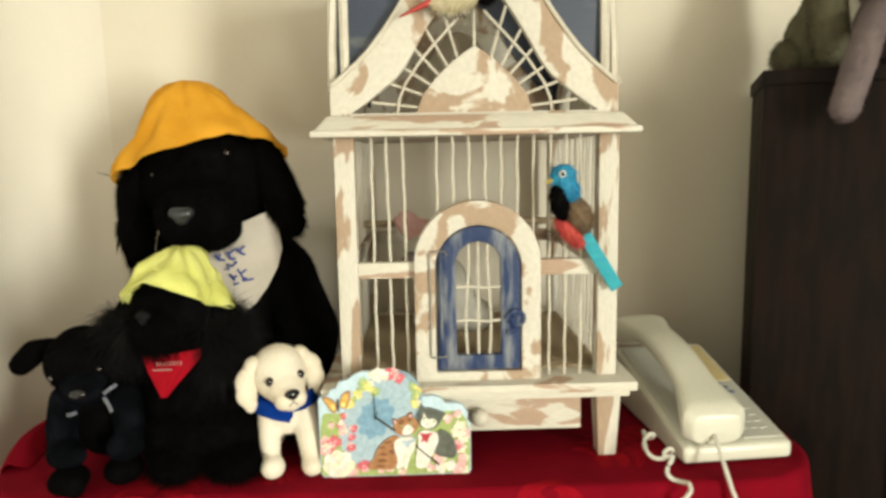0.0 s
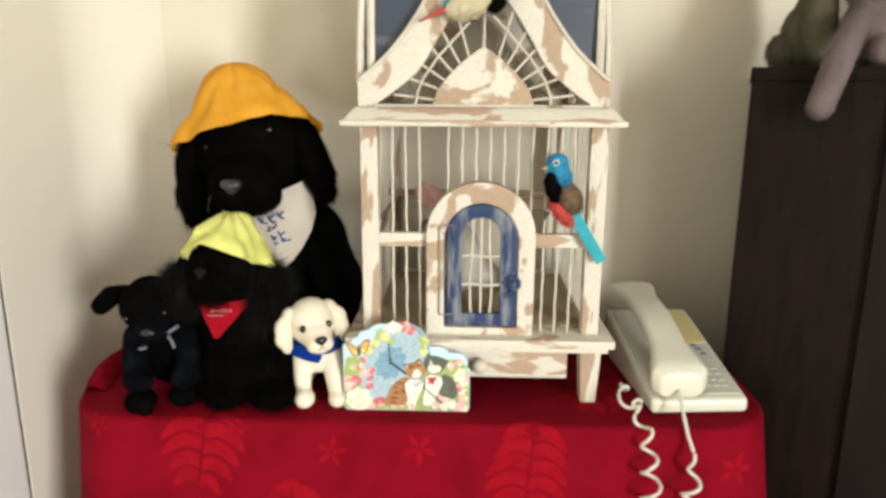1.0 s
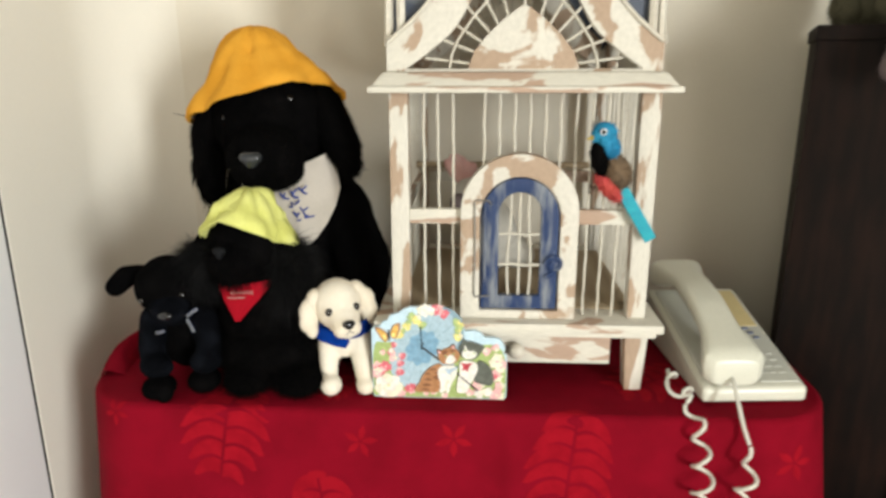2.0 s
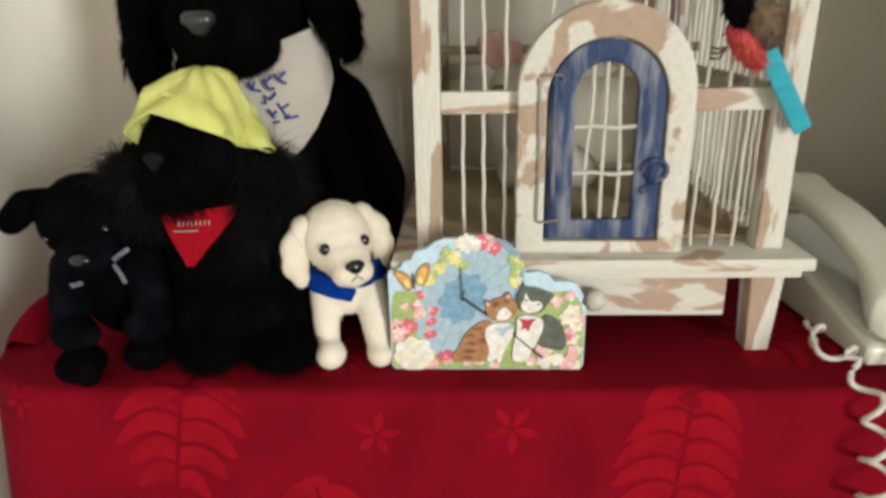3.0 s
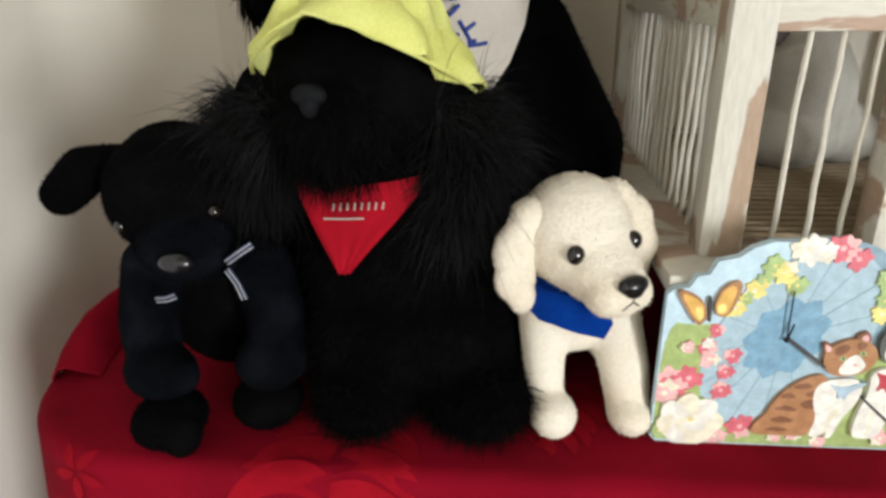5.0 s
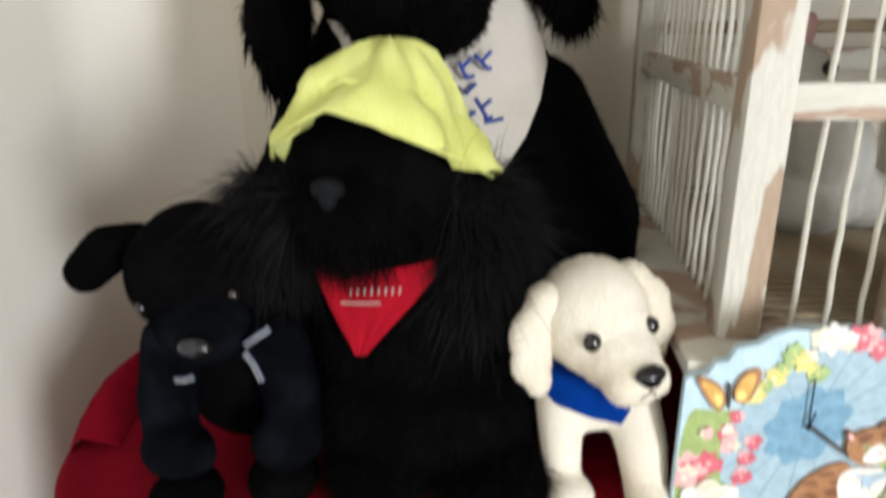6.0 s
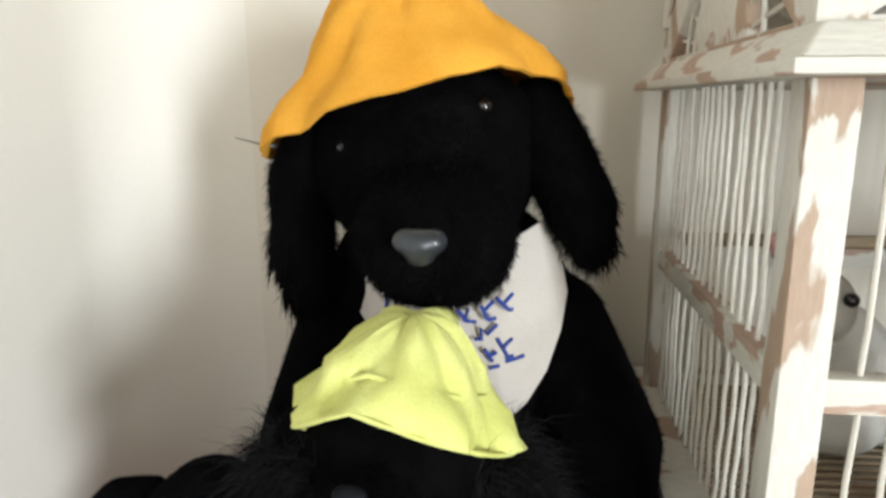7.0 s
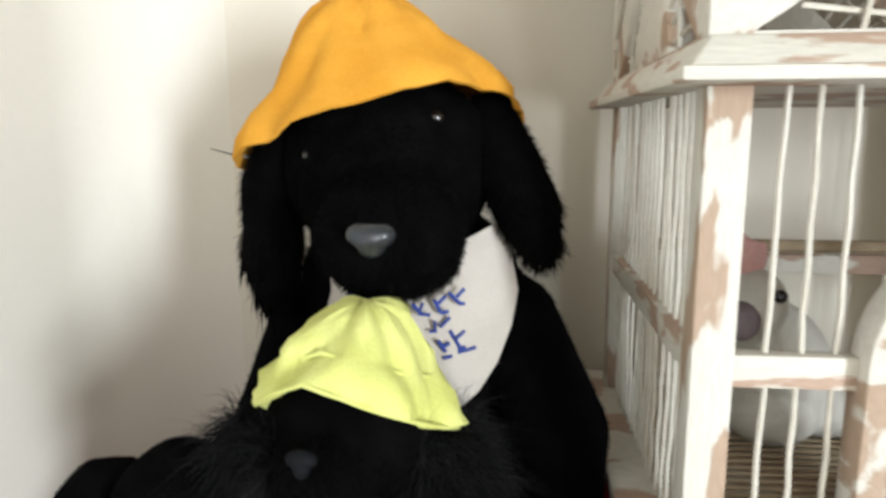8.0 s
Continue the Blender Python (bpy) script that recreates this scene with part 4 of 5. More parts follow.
pieces = [(*body, 0), (*hair_piece(body, 26000, 0.010, 0.00026, 9, keep=lambda p: (p[:, 2] < 0.965) | (p[:, 1] < 0.745), stand=0.25, wild=0.4, droop=0.6), 1),
          (*hair_piece(body, 15000, 0.036, 0.00026, 10, keep=side_hair, stand=0.5, wild=0.55, droop=0.7), 3),
          (*hair_piece(body, 2500, 0.055, 0.00022, 18, keep=side_hair, stand=0.5, wild=0.6, droop=0.55), 3),
          (*hair_piece(body, 3000, 0.020, 0.00024, 17, keep=lambda p: (p[:, 2] > 0.905) & (p[:, 2] < 0.94) & (p[:, 1] < 0.79), stand=0.4, wild=0.3, droop=0.6), 1),
          (*hair_piece(body, 9000, 0.017, 0.00024, 11, keep=lambda p: p[:, 2] < 0.80, stand=0.5, wild=0.6, lie=(0, -0.6, -0.6), droop=0.1), 1),
          (*balls(((-0.288, 0.7185, 0.977), (0.0095, 0.0055, 0.0060)), ((-0.288, 0.7180, 0.973), (0.0055, 0.0050, 0.0075))), 2)]
plush("plush_dog", pieces, [M["black"], M["hair"], M["nosedark"], M["hair_lit"]], "shaggy black plush dog wearing a yellow hat, sitting on the cloth", "plush dog", (-0.26, 0.80, TZ), "plush dogs on the table")

# the big black dog behind
bm = bm_new()
blob(bm, (-0.256, 1.040, 0.865), (0.160, 0.125, 0.112))
blob(bm, (-0.266, 1.030, 0.950), (0.142, 0.112, 0.11))
blob(bm, (-0.268, 1.000, 1.025), (0.105, 0.085, 0.075))
limb(bm, ((-0.170, 0.985, 0.985), (-0.130, 0.940, 0.90), (-0.134, 0.905, 0.805)), (0.045, 0.047, 0.042))
limb(bm, ((-0.362, 0.985, 0.975), (-0.385, 0.945, 0.89), (-0.385, 0.915, 0.80)), (0.042, 0.042, 0.042))
blob(bm, (-0.145, 0.885, 0.785), (0.045, 0.055, 0.035))
blob(bm, (-0.395, 0.885, 0.785), (0.045, 0.055, 0.035))
blob(bm, (-0.282, 0.975, 1.130), (0.095, 0.092, 0.088))
blob(bm, (-0.280, 0.930, 1.110), (0.070, 0.060, 0.060))
blob(bm, (-0.236, 0.958, 1.160), (0.042, 0.042, 0.036))
blob(bm, (-0.330, 0.960, 1.140), (0.042, 0.042, 0.036))
blob(bm, (-0.263, 0.872, 1.086), (0.058, 0.070, 0.046))
blob(bm, (-0.262, 0.885, 1.062), (0.052, 0.060, 0.030))
body = soft_skin(bm, 0.005, 6)
bm = bm_new()
limb(bm, ((-0.368, 0.968, 1.155), (-0.384, 0.955, 1.110), (-0.381, 0.945, 1.055), (-0.377, 0.942, 1.018)), (0.028, 0.028, 0.026, 0.017))
limb(bm, ((-0.192, 0.975, 1.168), (-0.176, 0.958, 1.130), (-0.157, 0.948, 1.092), (-0.148, 0.945, 1.066)), (0.026, 0.030, 0.029, 0.019))
ears = soft_skin(bm, 0.004, 5)
bm = bm_new()
blob(bm, (-0.2705, 0.8025, 1.0935), (0.0095, 0.010, 0.0080))
blob(bm, (-0.2555, 0.8025, 1.0935), (0.0095, 0.010, 0.0080))
blob(bm, (-0.263, 0.8015, 1.092), (0.0130, 0.011, 0.0095))
blob(bm, (-0.263, 0.803, 1.0865), (0.0100, 0.010, 0.0085))
big_nose = soft_skin(bm, 0.0016, 8)
pieces = [(*body, 0), (*ears, 0), (*hair_piece(body, 30000, 0.0045, 0.0003, 12, stand=0.5, droop=0.3), 1), (*hair_piece(ears, 9000, 0.008, 0.0003, 13, stand=0.35), 1),
          (*hair_piece(ears, 150, 0.020, 0.0020, 16, keep=lambda p: (p[:, 2] < 1.075) & (p[:, 0] < -0.385), stand=0.15, wild=0.2, droop=0.9), 1),
          (*hair_piece(ears, 1200, 0.014, 0.0005, 14, keep=lambda p: (p[:, 2] < 1.075) * (0.2 + (p[:, 0] < -0.395) + (p[:, 0] > -0.16)), stand=0.35, wild=0.3), 1),
          (*hair_piece(body, 6000, 0.006, 0.0003, 15, keep=lambda p: (p[:, 1] < 0.90) & (p[:, 2] > 1.02), stand=0.5), 1),
          (*balls(((-0.2325, 0.916, 1.171), 0.0068), ((-0.3345, 0.9065, 1.142), 0.0058)), 2), (*big_nose, 3)]
plush("plush_dog", pieces, [M["black"], M["hair"], M["eye"], M["nosegrey"]], "big black plush dog wearing an orange hat, sitting against the wall", "plush dog", (-0.265, 1.0, TZ), "plush dogs on the table")


# ---------------------------------------------------------------- hats and kerchiefs
def lerp_table(tab, x):
    for (x0, y0), (x1, y1) in zip(tab, tab[1:]):
        if x <= x1:
            return y0 + (y1 - y0) * (x - x0) / (x1 - x0)
    return tab[-1][1]


def hat_shell(cx, cy, rx, ry, rim, top, profile, wrinkle, seed, thick=0.0028):
    """A cloth hat: rim(angle) is the height of its edge, top the place of its crown; profile gives the
    spread at each height."""
    bm = bm_new()
    n, rows = 72, len(profile)
    rings = []
    for i, (k, w) in enumerate(profile):
        ring = []
        for j in range(n):
            th = 2 * math.pi * j / n
            z0 = rim(math.degrees(th))
            bx, by = cx + rx * math.cos(th), cy + ry * math.sin(th)
            x, y, z = top[0] + (bx - top[0]) * w, top[1] + (by - top[1]) * w, z0 + (top[2] - z0) * k
            q = wrinkle * (0.4 + 0.6 * w)
            d = q * noise.noise((math.cos(th) * 2.2 + seed, math.sin(th) * 2.2, k * 2.0)) + 0.4 * q * noise.noise((math.cos(th) * 6 + seed, math.sin(th) * 6, k * 5))
            ring.append(bm.verts.new((x + d * math.cos(th), y + d * math.sin(th), z + 0.5 * d)))
        rings.append(ring)
    for a, b in zip(rings, rings[1:]):
        for j in range(n):
            bm.faces.new((a[j], a[(j + 1) % n], b[(j + 1) % n], b[j]))
    bm.faces.new(rings[-1])
    bmesh.ops.recalc_face_normals(bm, faces=bm.faces)
    bmesh.ops.solidify(bm, geom=bm.faces[:], thickness=-thick)
    return bm


ORANGE_RIM = [(0, 1.166), (40, 1.150), (90, 1.120), (140, 1.112), (180, 1.124), (205, 1.135), (230, 1.150), (255, 1.170), (280, 1.186), (300, 1.195), (325, 1.196), (345, 1.186), (360, 1.166)]
orange = thing("felt_hat", (-0.297, 0.985, 1.15), "bright orange felt hat worn by the big black plush dog", "hat")
bm = hat_shell(-0.295, 0.985, 0.125, 0.112, lambda a: lerp_table(ORANGE_RIM, a), (-0.308, 0.995, 1.280), ((0, 1.0), (0.08, 0.975), (0.2, 0.89), (0.35, 0.765), (0.48, 0.66), (0.57, 0.59), (0.62, 0.545), (0.66, 0.515), (0.72, 0.475), (0.80, 0.415), (0.88, 0.345), (0.95, 0.25), (0.985, 0.14), (1.0, 0.03)), 0.015, 3.0)
part("crown", bm, M["orange"], orange, smooth=60)
bm = bm_new()
tube(bm, ((-0.405, 0.962, 1.138), (-0.42, 0.955, 1.141), (-0.437, 0.950, 1.146)), 0.0009, 5, (1, 0.9, 0.4))
part("elastic", bm, M["noseblack"], orange, "black elastic end")

LEMON_RIM = [(0, 0.964), (15, 0.961), (30, 0.966), (50, 0.977), (90, 0.985), (140, 0.985), (175, 0.978), (195, 0.980), (215, 0.992), (235, 1.006), (256, 1.017), (275, 1.010), (300, 0.996), (325, 0.981), (345, 0.970), (360, 0.964)]
lemon = thing("sun_hat", (-0.272, 0.80, 0.98), "lemon yellow cotton sun hat on the shaggy plush dog", "hat")
bm = hat_shell(-0.272, 0.802, 0.069, 0.074, lambda a: lerp_table(LEMON_RIM, a), (-0.267, 0.800, 1.047), ((0, 1.0), (0.1, 0.96), (0.25, 0.86), (0.38, 0.755), (0.44, 0.70), (0.5, 0.675), (0.62, 0.60), (0.78, 0.49), (0.9, 0.37), (0.97, 0.23), (1.0, 0.06)), 0.014, 8.0, 0.0018)
part("crown", bm, M["yellow"], lemon, smooth=60)
bm = bm_new()
ring = []
for j in range(73):
    th = 2 * math.pi * j / 72
    z0 = lerp_table(LEMON_RIM, math.degrees(th) % 360)
    ring.append((-0.272 + 0.0695 * math.cos(th), 0.802 + 0.0745 * math.sin(th), z0 + 0.0005))
tube(bm, ring, 0.0014, 6)
part("hem", bm, M["yellow"], lemon)
bm = bm_new()
ring = []
for j in range(73):
    th = 2 * math.pi * j / 72
    z0 = lerp_table(LEMON_RIM, math.degrees(th) % 360)
    ring.append((-0.267 + (-0.005 + 0.069 * math.cos(th)) * 0.712, 0.8005 + 0.074 * math.sin(th) * 0.712, z0 + (1.047 - z0) * 0.44))
tube(bm, ring, 0.0016, 6)
part("seam", bm, M["yellow"], lemon, "stitched seam above the brim")


def kerchief(name, rows, thickness, material, label, base, folds=0.0, sag=0.10):
    """A cloth hung round a neck: rows of (left, right, height, front) narrowing to a tip."""
    bm = bm_new()
    n = 24
    grid = []
    for i, (xl, xr, zl, zr, yf, ye) in enumerate(rows):
        line = []
        for j in range(n + 1):
            k = j / n
            y = yf + (ye - yf) * abs(2 * k - 1) ** 2.2
            z = zl + (zr - zl) * k - sag * (xr - xl) * math.sin(math.pi * k)
            y += folds * noise.noise((k * 5, i * 0.35, 2.0))
            line.append(bm.verts.new((xl + (xr - xl) * k, y, z)))
        grid.append(line)
    for a, b in zip(grid, grid[1:]):
        for j in range(n):
            bm.faces.new((a[j], b[j], b[j + 1], a[j + 1]))
    bmesh.ops.recalc_face_normals(bm, faces=bm.faces)
    bmesh.ops.solidify(bm, geom=bm.faces[:], thickness=thickness)
    ob = thing(name, base, label, "kerchief")
    part("cloth", bm, material, ob, smooth=60)
    return ob


bib = kerchief("kerchief", ((-0.345, -0.180, 1.060, 1.085, 0.905, 0.960), (-0.340, -0.172, 1.035, 1.055, 0.893, 0.955), (-0.334, -0.166, 1.005, 1.025, 0.886, 0.945), (-0.318, -0.171, 0.985, 0.998, 0.884, 0.930), (-0.292, -0.182, 0.966, 0.972, 0.884, 0.910), (-0.258, -0.196, 0.950, 0.952, 0.884, 0.895), (-0.228, -0.210, 0.940, 0.940, 0.885, 0.886)), 0.0016, M["bib"], "cream cotton kerchief with navy printing on the big plush dog", (-0.26, 0.90, 0.98), 0.006)


def bib_y(x, z):
    """Just in front of the cream kerchief."""
    mid = -0.253
    return 0.8765 + 0.055 * min(1.0, (abs(x - mid) / 0.085)) ** 2.2 - (0.000 if z < 1.0 else -0.004)


def strokes(name, parent, lines, r, material, label, depth, aside=0.0):
    for line in lines:
        bm = bm_new()
        tube(bm, [(x + aside, depth(x + aside, z), z) for x, z in line], r, 5)
        part(name, bm, material, parent, label)


# printing too creased to read: strokes of its size
ink = [[(-0.3060, 1.0300), (-0.3070, 1.0130)], [(-0.3060, 1.0300), (-0.2970, 1.0310), (-0.2980, 1.0210)], [(-0.2510, 1.0270), (-0.2430, 1.0180)],
       [(-0.2430, 1.0280), (-0.2460, 1.0190), (-0.2370, 1.0180)], [(-0.2340, 1.0300), (-0.2290, 1.0190)], [(-0.2320, 1.0260), (-0.2250, 1.0330)]]
ink += [[(-0.2290, 1.0190), (-0.2230, 1.0200)], [(-0.2230, 1.0350), (-0.2140, 1.0250)], [(-0.2110, 1.0370), (-0.2170, 1.0310)],
        [(-0.2140, 1.0250), (-0.2110, 1.0250)], [(-0.2380, 1.0050), (-0.2330, 1.0040), (-0.2340, 1.0130), (-0.2290, 1.0080), (-0.2220, 1.0150)], [(-0.2310, 0.9980), (-0.2250, 0.9880)]]
ink += [[(-0.2280, 0.9920), (-0.2220, 0.9950)], [(-0.2220, 1.0040), (-0.2140, 0.9900)], [(-0.2180, 0.9970), (-0.2110, 1.0020)],
        [(-0.2160, 0.9890), (-0.2100, 0.9900)], [(-0.2270, 0.9830), (-0.2200, 0.9840)], [(-0.2160, 0.9860), (-0.2090, 0.9870), (-0.2020, 0.9880)]]
strokes("print", bib, ink, 0.0016, M["ink"], "navy printed marks", bib_y, 0.003)

scarf = kerchief("kerchief", ((-0.316, -0.232, 0.920, 0.922, 0.750, 0.774), (-0.311, -0.238, 0.908, 0.910, 0.747, 0.764), (-0.303, -0.251, 0.894, 0.895, 0.747, 0.757), (-0.295, -0.267, 0.877, 0.878, 0.749, 0.753), (-0.2885, -0.281, 0.862, 0.862, 0.752, 0.753)), 0.0014, M["redcloth"], "red cotton kerchief with white printing on the shaggy plush dog", (-0.28, 0.76, 0.89), 0.003, 0.01)
strokes("print", scarf, [[(-0.294 + 0.0042 * i, 0.9060 + 0.0002 * i), (-0.2932 + 0.0042 * i, 0.9105 + 0.0002 * i)] for i in range(8)] + [[(-0.300, 0.9010), (-0.288, 0.9010), (-0.276, 0.9015)]], 0.0005, M["phone_grey"], "pale printed marks", lambda x, z: 0.7440, 0.008)

blue = thing("kerchief", (-0.137, 0.78, 0.842), "royal blue felt neckerchief on the cream plush puppy", "kerchief")


def felt_strip(angles, lows, highs, radius, thickness, name):
    """A strip of felt round the neck: angle by angle from the right, its lower and upper edge."""
    bm = bm_new()
    rows = []
    for k, a in enumerate(angles):
        c, sn = math.cos(radians(a)), math.sin(radians(a))
        row = []
        for q in range(7):
            z = lows[k] + (highs[k] - lows[k]) * q / 6
            r = radius + 0.006 * (1 - q / 6) + 0.0022 * noise.noise((a * 0.06, q * 0.7, 4.0))
            row.append(bm.verts.new((-0.137 + r * c, 0.784 + r * sn, z + 0.0014 * noise.noise((a * 0.09, q * 0.2, 1.0)))))
        rows.append(row)
    for u, v in zip(rows, rows[1:]):
        for q in range(6):
            bm.faces.new((u[q], v[q], v[q + 1], u[q + 1]))
    bmesh.ops.recalc_face_normals(bm, faces=bm.faces)
    bmesh.ops.solidify(bm, geom=bm.faces[:], thickness=thickness)
    return part(name, bm, M["bluecloth"], blue, smooth=60)


ANG = list(range(150, 391, 8))
felt_strip(ANG, [0.844 - 0.003 * math.sin(radians((a - 150) * 0.75)) for a in ANG], [0.860] * len(ANG), 0.038, 0.002, "band")
ANG = list(range(196, 293, 6))
felt_strip(ANG, [0.8425 - 0.00022 * max(0, a - 225) + (0.011 if a > 288 else 0.0) for a in ANG], [0.8600 - 0.00008 * (a - 196) for a in ANG], 0.0425, 0.0022, "point")

bow = thing("ribbon", (-0.365, 0.74, 0.87), "thin navy and white striped ribbon on the small black plush dog", "ribbon")
for pts in (((-0.400, 0.737, 0.848), (-0.392, 0.734, 0.850), (-0.385, 0.733, 0.853)), ((-0.350, 0.733, 0.876), (-0.342, 0.732, 0.882), (-0.334, 0.735, 0.887)), ((-0.350, 0.732, 0.872), (-0.344, 0.730, 0.864), (-0.341, 0.731, 0.853))):
    bm = bm_new()
    for o, w in ((0.0, 0.0023),):
        a = [Vector(p) for p in pts]
        for p, q in zip(a, a[1:]):
            side = (q - p).cross(Vector((0, -1, 0))).normalized() * w
            up = Vector((0, 0.0006, 0))
            vs = [bm.verts.new(v) for v in (p - side, p + side, q + side, q - side, p - side + up, p + side + up, q + side + up, q - side + up)]
            for f in ((0, 1, 2, 3), (7, 6, 5, 4), (0, 4, 5, 1), (1, 5, 6, 2), (2, 6, 7, 3), (3, 7, 4, 0)):
                bm.faces.new([vs[i] for i in f])
    tail = part("tail", bm, M["ribbon"], bow)
    bm = bm_new()
    for sgn in (-0.55, 0.55):
        line = []
        for p, q in zip(a, a[1:]):
            side = (q - p).cross(Vector((0, -1, 0))).normalized() * 0.0023 * sgn
            line += [p + side + Vector((0, -0.0006, 0)), q + side + Vector((0, -0.0006, 0))]
        tube(bm, line, 0.0003, 5)
    part("stripe", bm, M["phone_grey"], tail, "white stripe")


# ---------------------------------------------------------------- clock card
def art(u, v):
    """From the card's own picture, 0..1 across and 0..1 up."""
    return (-0.0872 + 0.1945 * u, 0.7502 + 0.1430 * v)


ART = {
    "sky": (0.55, 0.72, 0.82), "grass": (0.36, 0.46, 0.16), "parasol": (0.40, 0.54, 0.62), "parasol_mid": (0.19, 0.36, 0.50), "rib": (0.24, 0.36, 0.44), "pinkred": (0.66, 0.14, 0.18),
    "rose": (0.80, 0.74, 0.58), "blush": (0.80, 0.46, 0.45), "yellowish": (0.78, 0.68, 0.22), "green": (0.38, 0.50, 0.20), "amber": (0.72, 0.42, 0.10), "ginger": (0.40, 0.19, 0.08),
    "fur_white": (0.80, 0.77, 0.70), "fur_dark": (0.10, 0.11, 0.09), "crimson": (0.45, 0.03, 0.05), "stick": (0.05, 0.04, 0.035), "blueish": (0.40, 0.52, 0.62), "ginger_dark": (0.22, 0.09, 0.04)}
ART_M = {k: mat("printed " + k.replace("_", " "), c, [min(1, x * 1.14 + 0.01) if k in ("parasol", "sky", "rib") else min(1, x * 1.25 + 0.02) for x in c], 0.45, 140, 500, 0.03, mix=(0.4, 0.66), coat=0.1) for k, c in ART.items()}
card = thing("clock_card", (0.01, 0.752, TZ), "printed die-cut table clock with a parasol, flowers and two cats", "clock")
OUT = [(0.02, 0.0), (0.0, 0.03), (0.0, 0.74), (0.02, 0.765), (0.065, 0.775), (0.085, 0.825), (0.12, 0.835), (0.14, 0.895), (0.20, 0.915), (0.235, 0.955), (0.29, 0.985), (0.34, 0.985), (0.40, 0.995), (0.46, 1.0), (0.52, 0.995), (0.555, 0.965), (0.58, 0.93), (0.62, 0.895), (0.66, 0.87), (0.675, 0.80), (0.69, 0.735), (0.76, 0.745), (0.805, 0.72), (0.835, 0.67), (0.90, 0.672), (0.945, 0.655), (0.965, 0.62), (0.985, 0.565), (0.975, 0.51), (1.0, 0.475), (1.0, 0.03), (0.98, 0.0)]
bm = bm_new()
plate(bm, [art(u, v) for u, v in OUT], 0.7455, 0.7515)
part("board", bm, ART_M["sky"], card)
LAYER = [0.7455]


def paint(name, pts, key, label="", step=0.00022):
    """A printed shape, a hair proud of what lies under it."""
    LAYER[0] -= 0.3 * step
    if len(pts) < 14 and name not in ("rib", "stem"):
        for _ in range(2):
            cut = []
            for a, b in zip(pts, pts[1:] + pts[:1]):
                cut += [(a[0] * 0.75 + b[0] * 0.25, a[1] * 0.75 + b[1] * 0.25), (a[0] * 0.25 + b[0] * 0.75, a[1] * 0.25 + b[1] * 0.75)]
            pts = cut
    bm = bm_new()
    plate(bm, [art(min(0.997, max(0.003, u)), max(0.005, v)) for u, v in pts], LAYER[0], 0.7457)
    return part(name, bm, ART_M[key], card, label, smooth=0)


def ring_pts(u, v, ru, rv, n=18, turn=0, wob=0.0, lobes=5):
    out = []
    for i in range(n):
        th = 2 * math.pi * i / n
        k = 1 + wob * math.cos(lobes * th)
        x, y = ru * k * math.cos(th), rv * k * math.sin(th)
        c, s = math.cos(radians(turn)), math.sin(radians(turn))
        out.append((u + x * c - y * s * 0.735, v + x * s * 1.36 + y * c))
    return out


def ellipse(u, v, a, b, turn, n=28, wob=0.0):
    """An ellipse in metres, tilted, in the card's own coordinates."""
    c, s = math.cos(radians(turn)), math.sin(radians(turn))
    out = []
    for i in range(n):
        th = 2 * math.pi * i / n
        k = 1 + wob * math.cos(9 * th)
        x, y = a * k * math.cos(th), b * k * math.sin(th)
        out.append((u + (x * c - y * s) / 0.1945, v + (x * s + y * c) / 0.1430))
    return out


paint("grass", [(0.005, 0.03), (0.02, 0.006), (0.98, 0.006), (0.995, 0.03), (0.995, 0.47), (0.93, 0.60), (0.80, 0.60), (0.5, 0.5), (0.2, 0.62), (0.10, 0.60), (0.005, 0.62)], "grass")
paint("parasol", ellipse(0.408, 0.545, 0.070, 0.046, 58), "rib", "pale blue open parasol")
paint("parasol_face", ellipse(0.388, 0.535, 0.066, 0.042, 58), "parasol")
paint("parasol_centre", ellipse(0.375, 0.55, 0.028, 0.021, 58, 36, 0.1), "parasol_mid")
for p in ellipse(0.388, 0.535, 0.065, 0.041, 58, 15):
    du, dv = p[0] - 0.375, p[1] - 0.55
    ln = math.hypot(du, dv)
    nu, nv = -dv / ln * 0.0016, du / ln * 0.002
    paint("rib", [(0.375 + 0.1 * du + nu, 0.55 + 0.1 * dv + nv), (p[0] + nu * 0.7, p[1] + nv * 0.7), (p[0] - nu * 0.7, p[1] - nv * 0.7), (0.375 + 0.1 * du - nu, 0.55 + 0.1 * dv - nv)], "rib", step=0.00003)
arng = random.Random(11)
PALE = {"pinkred": "blush", "blush": "rose", "rose": "blush", "fur_white": "rose", "yellowish": "rose", "green": "yellowish"}
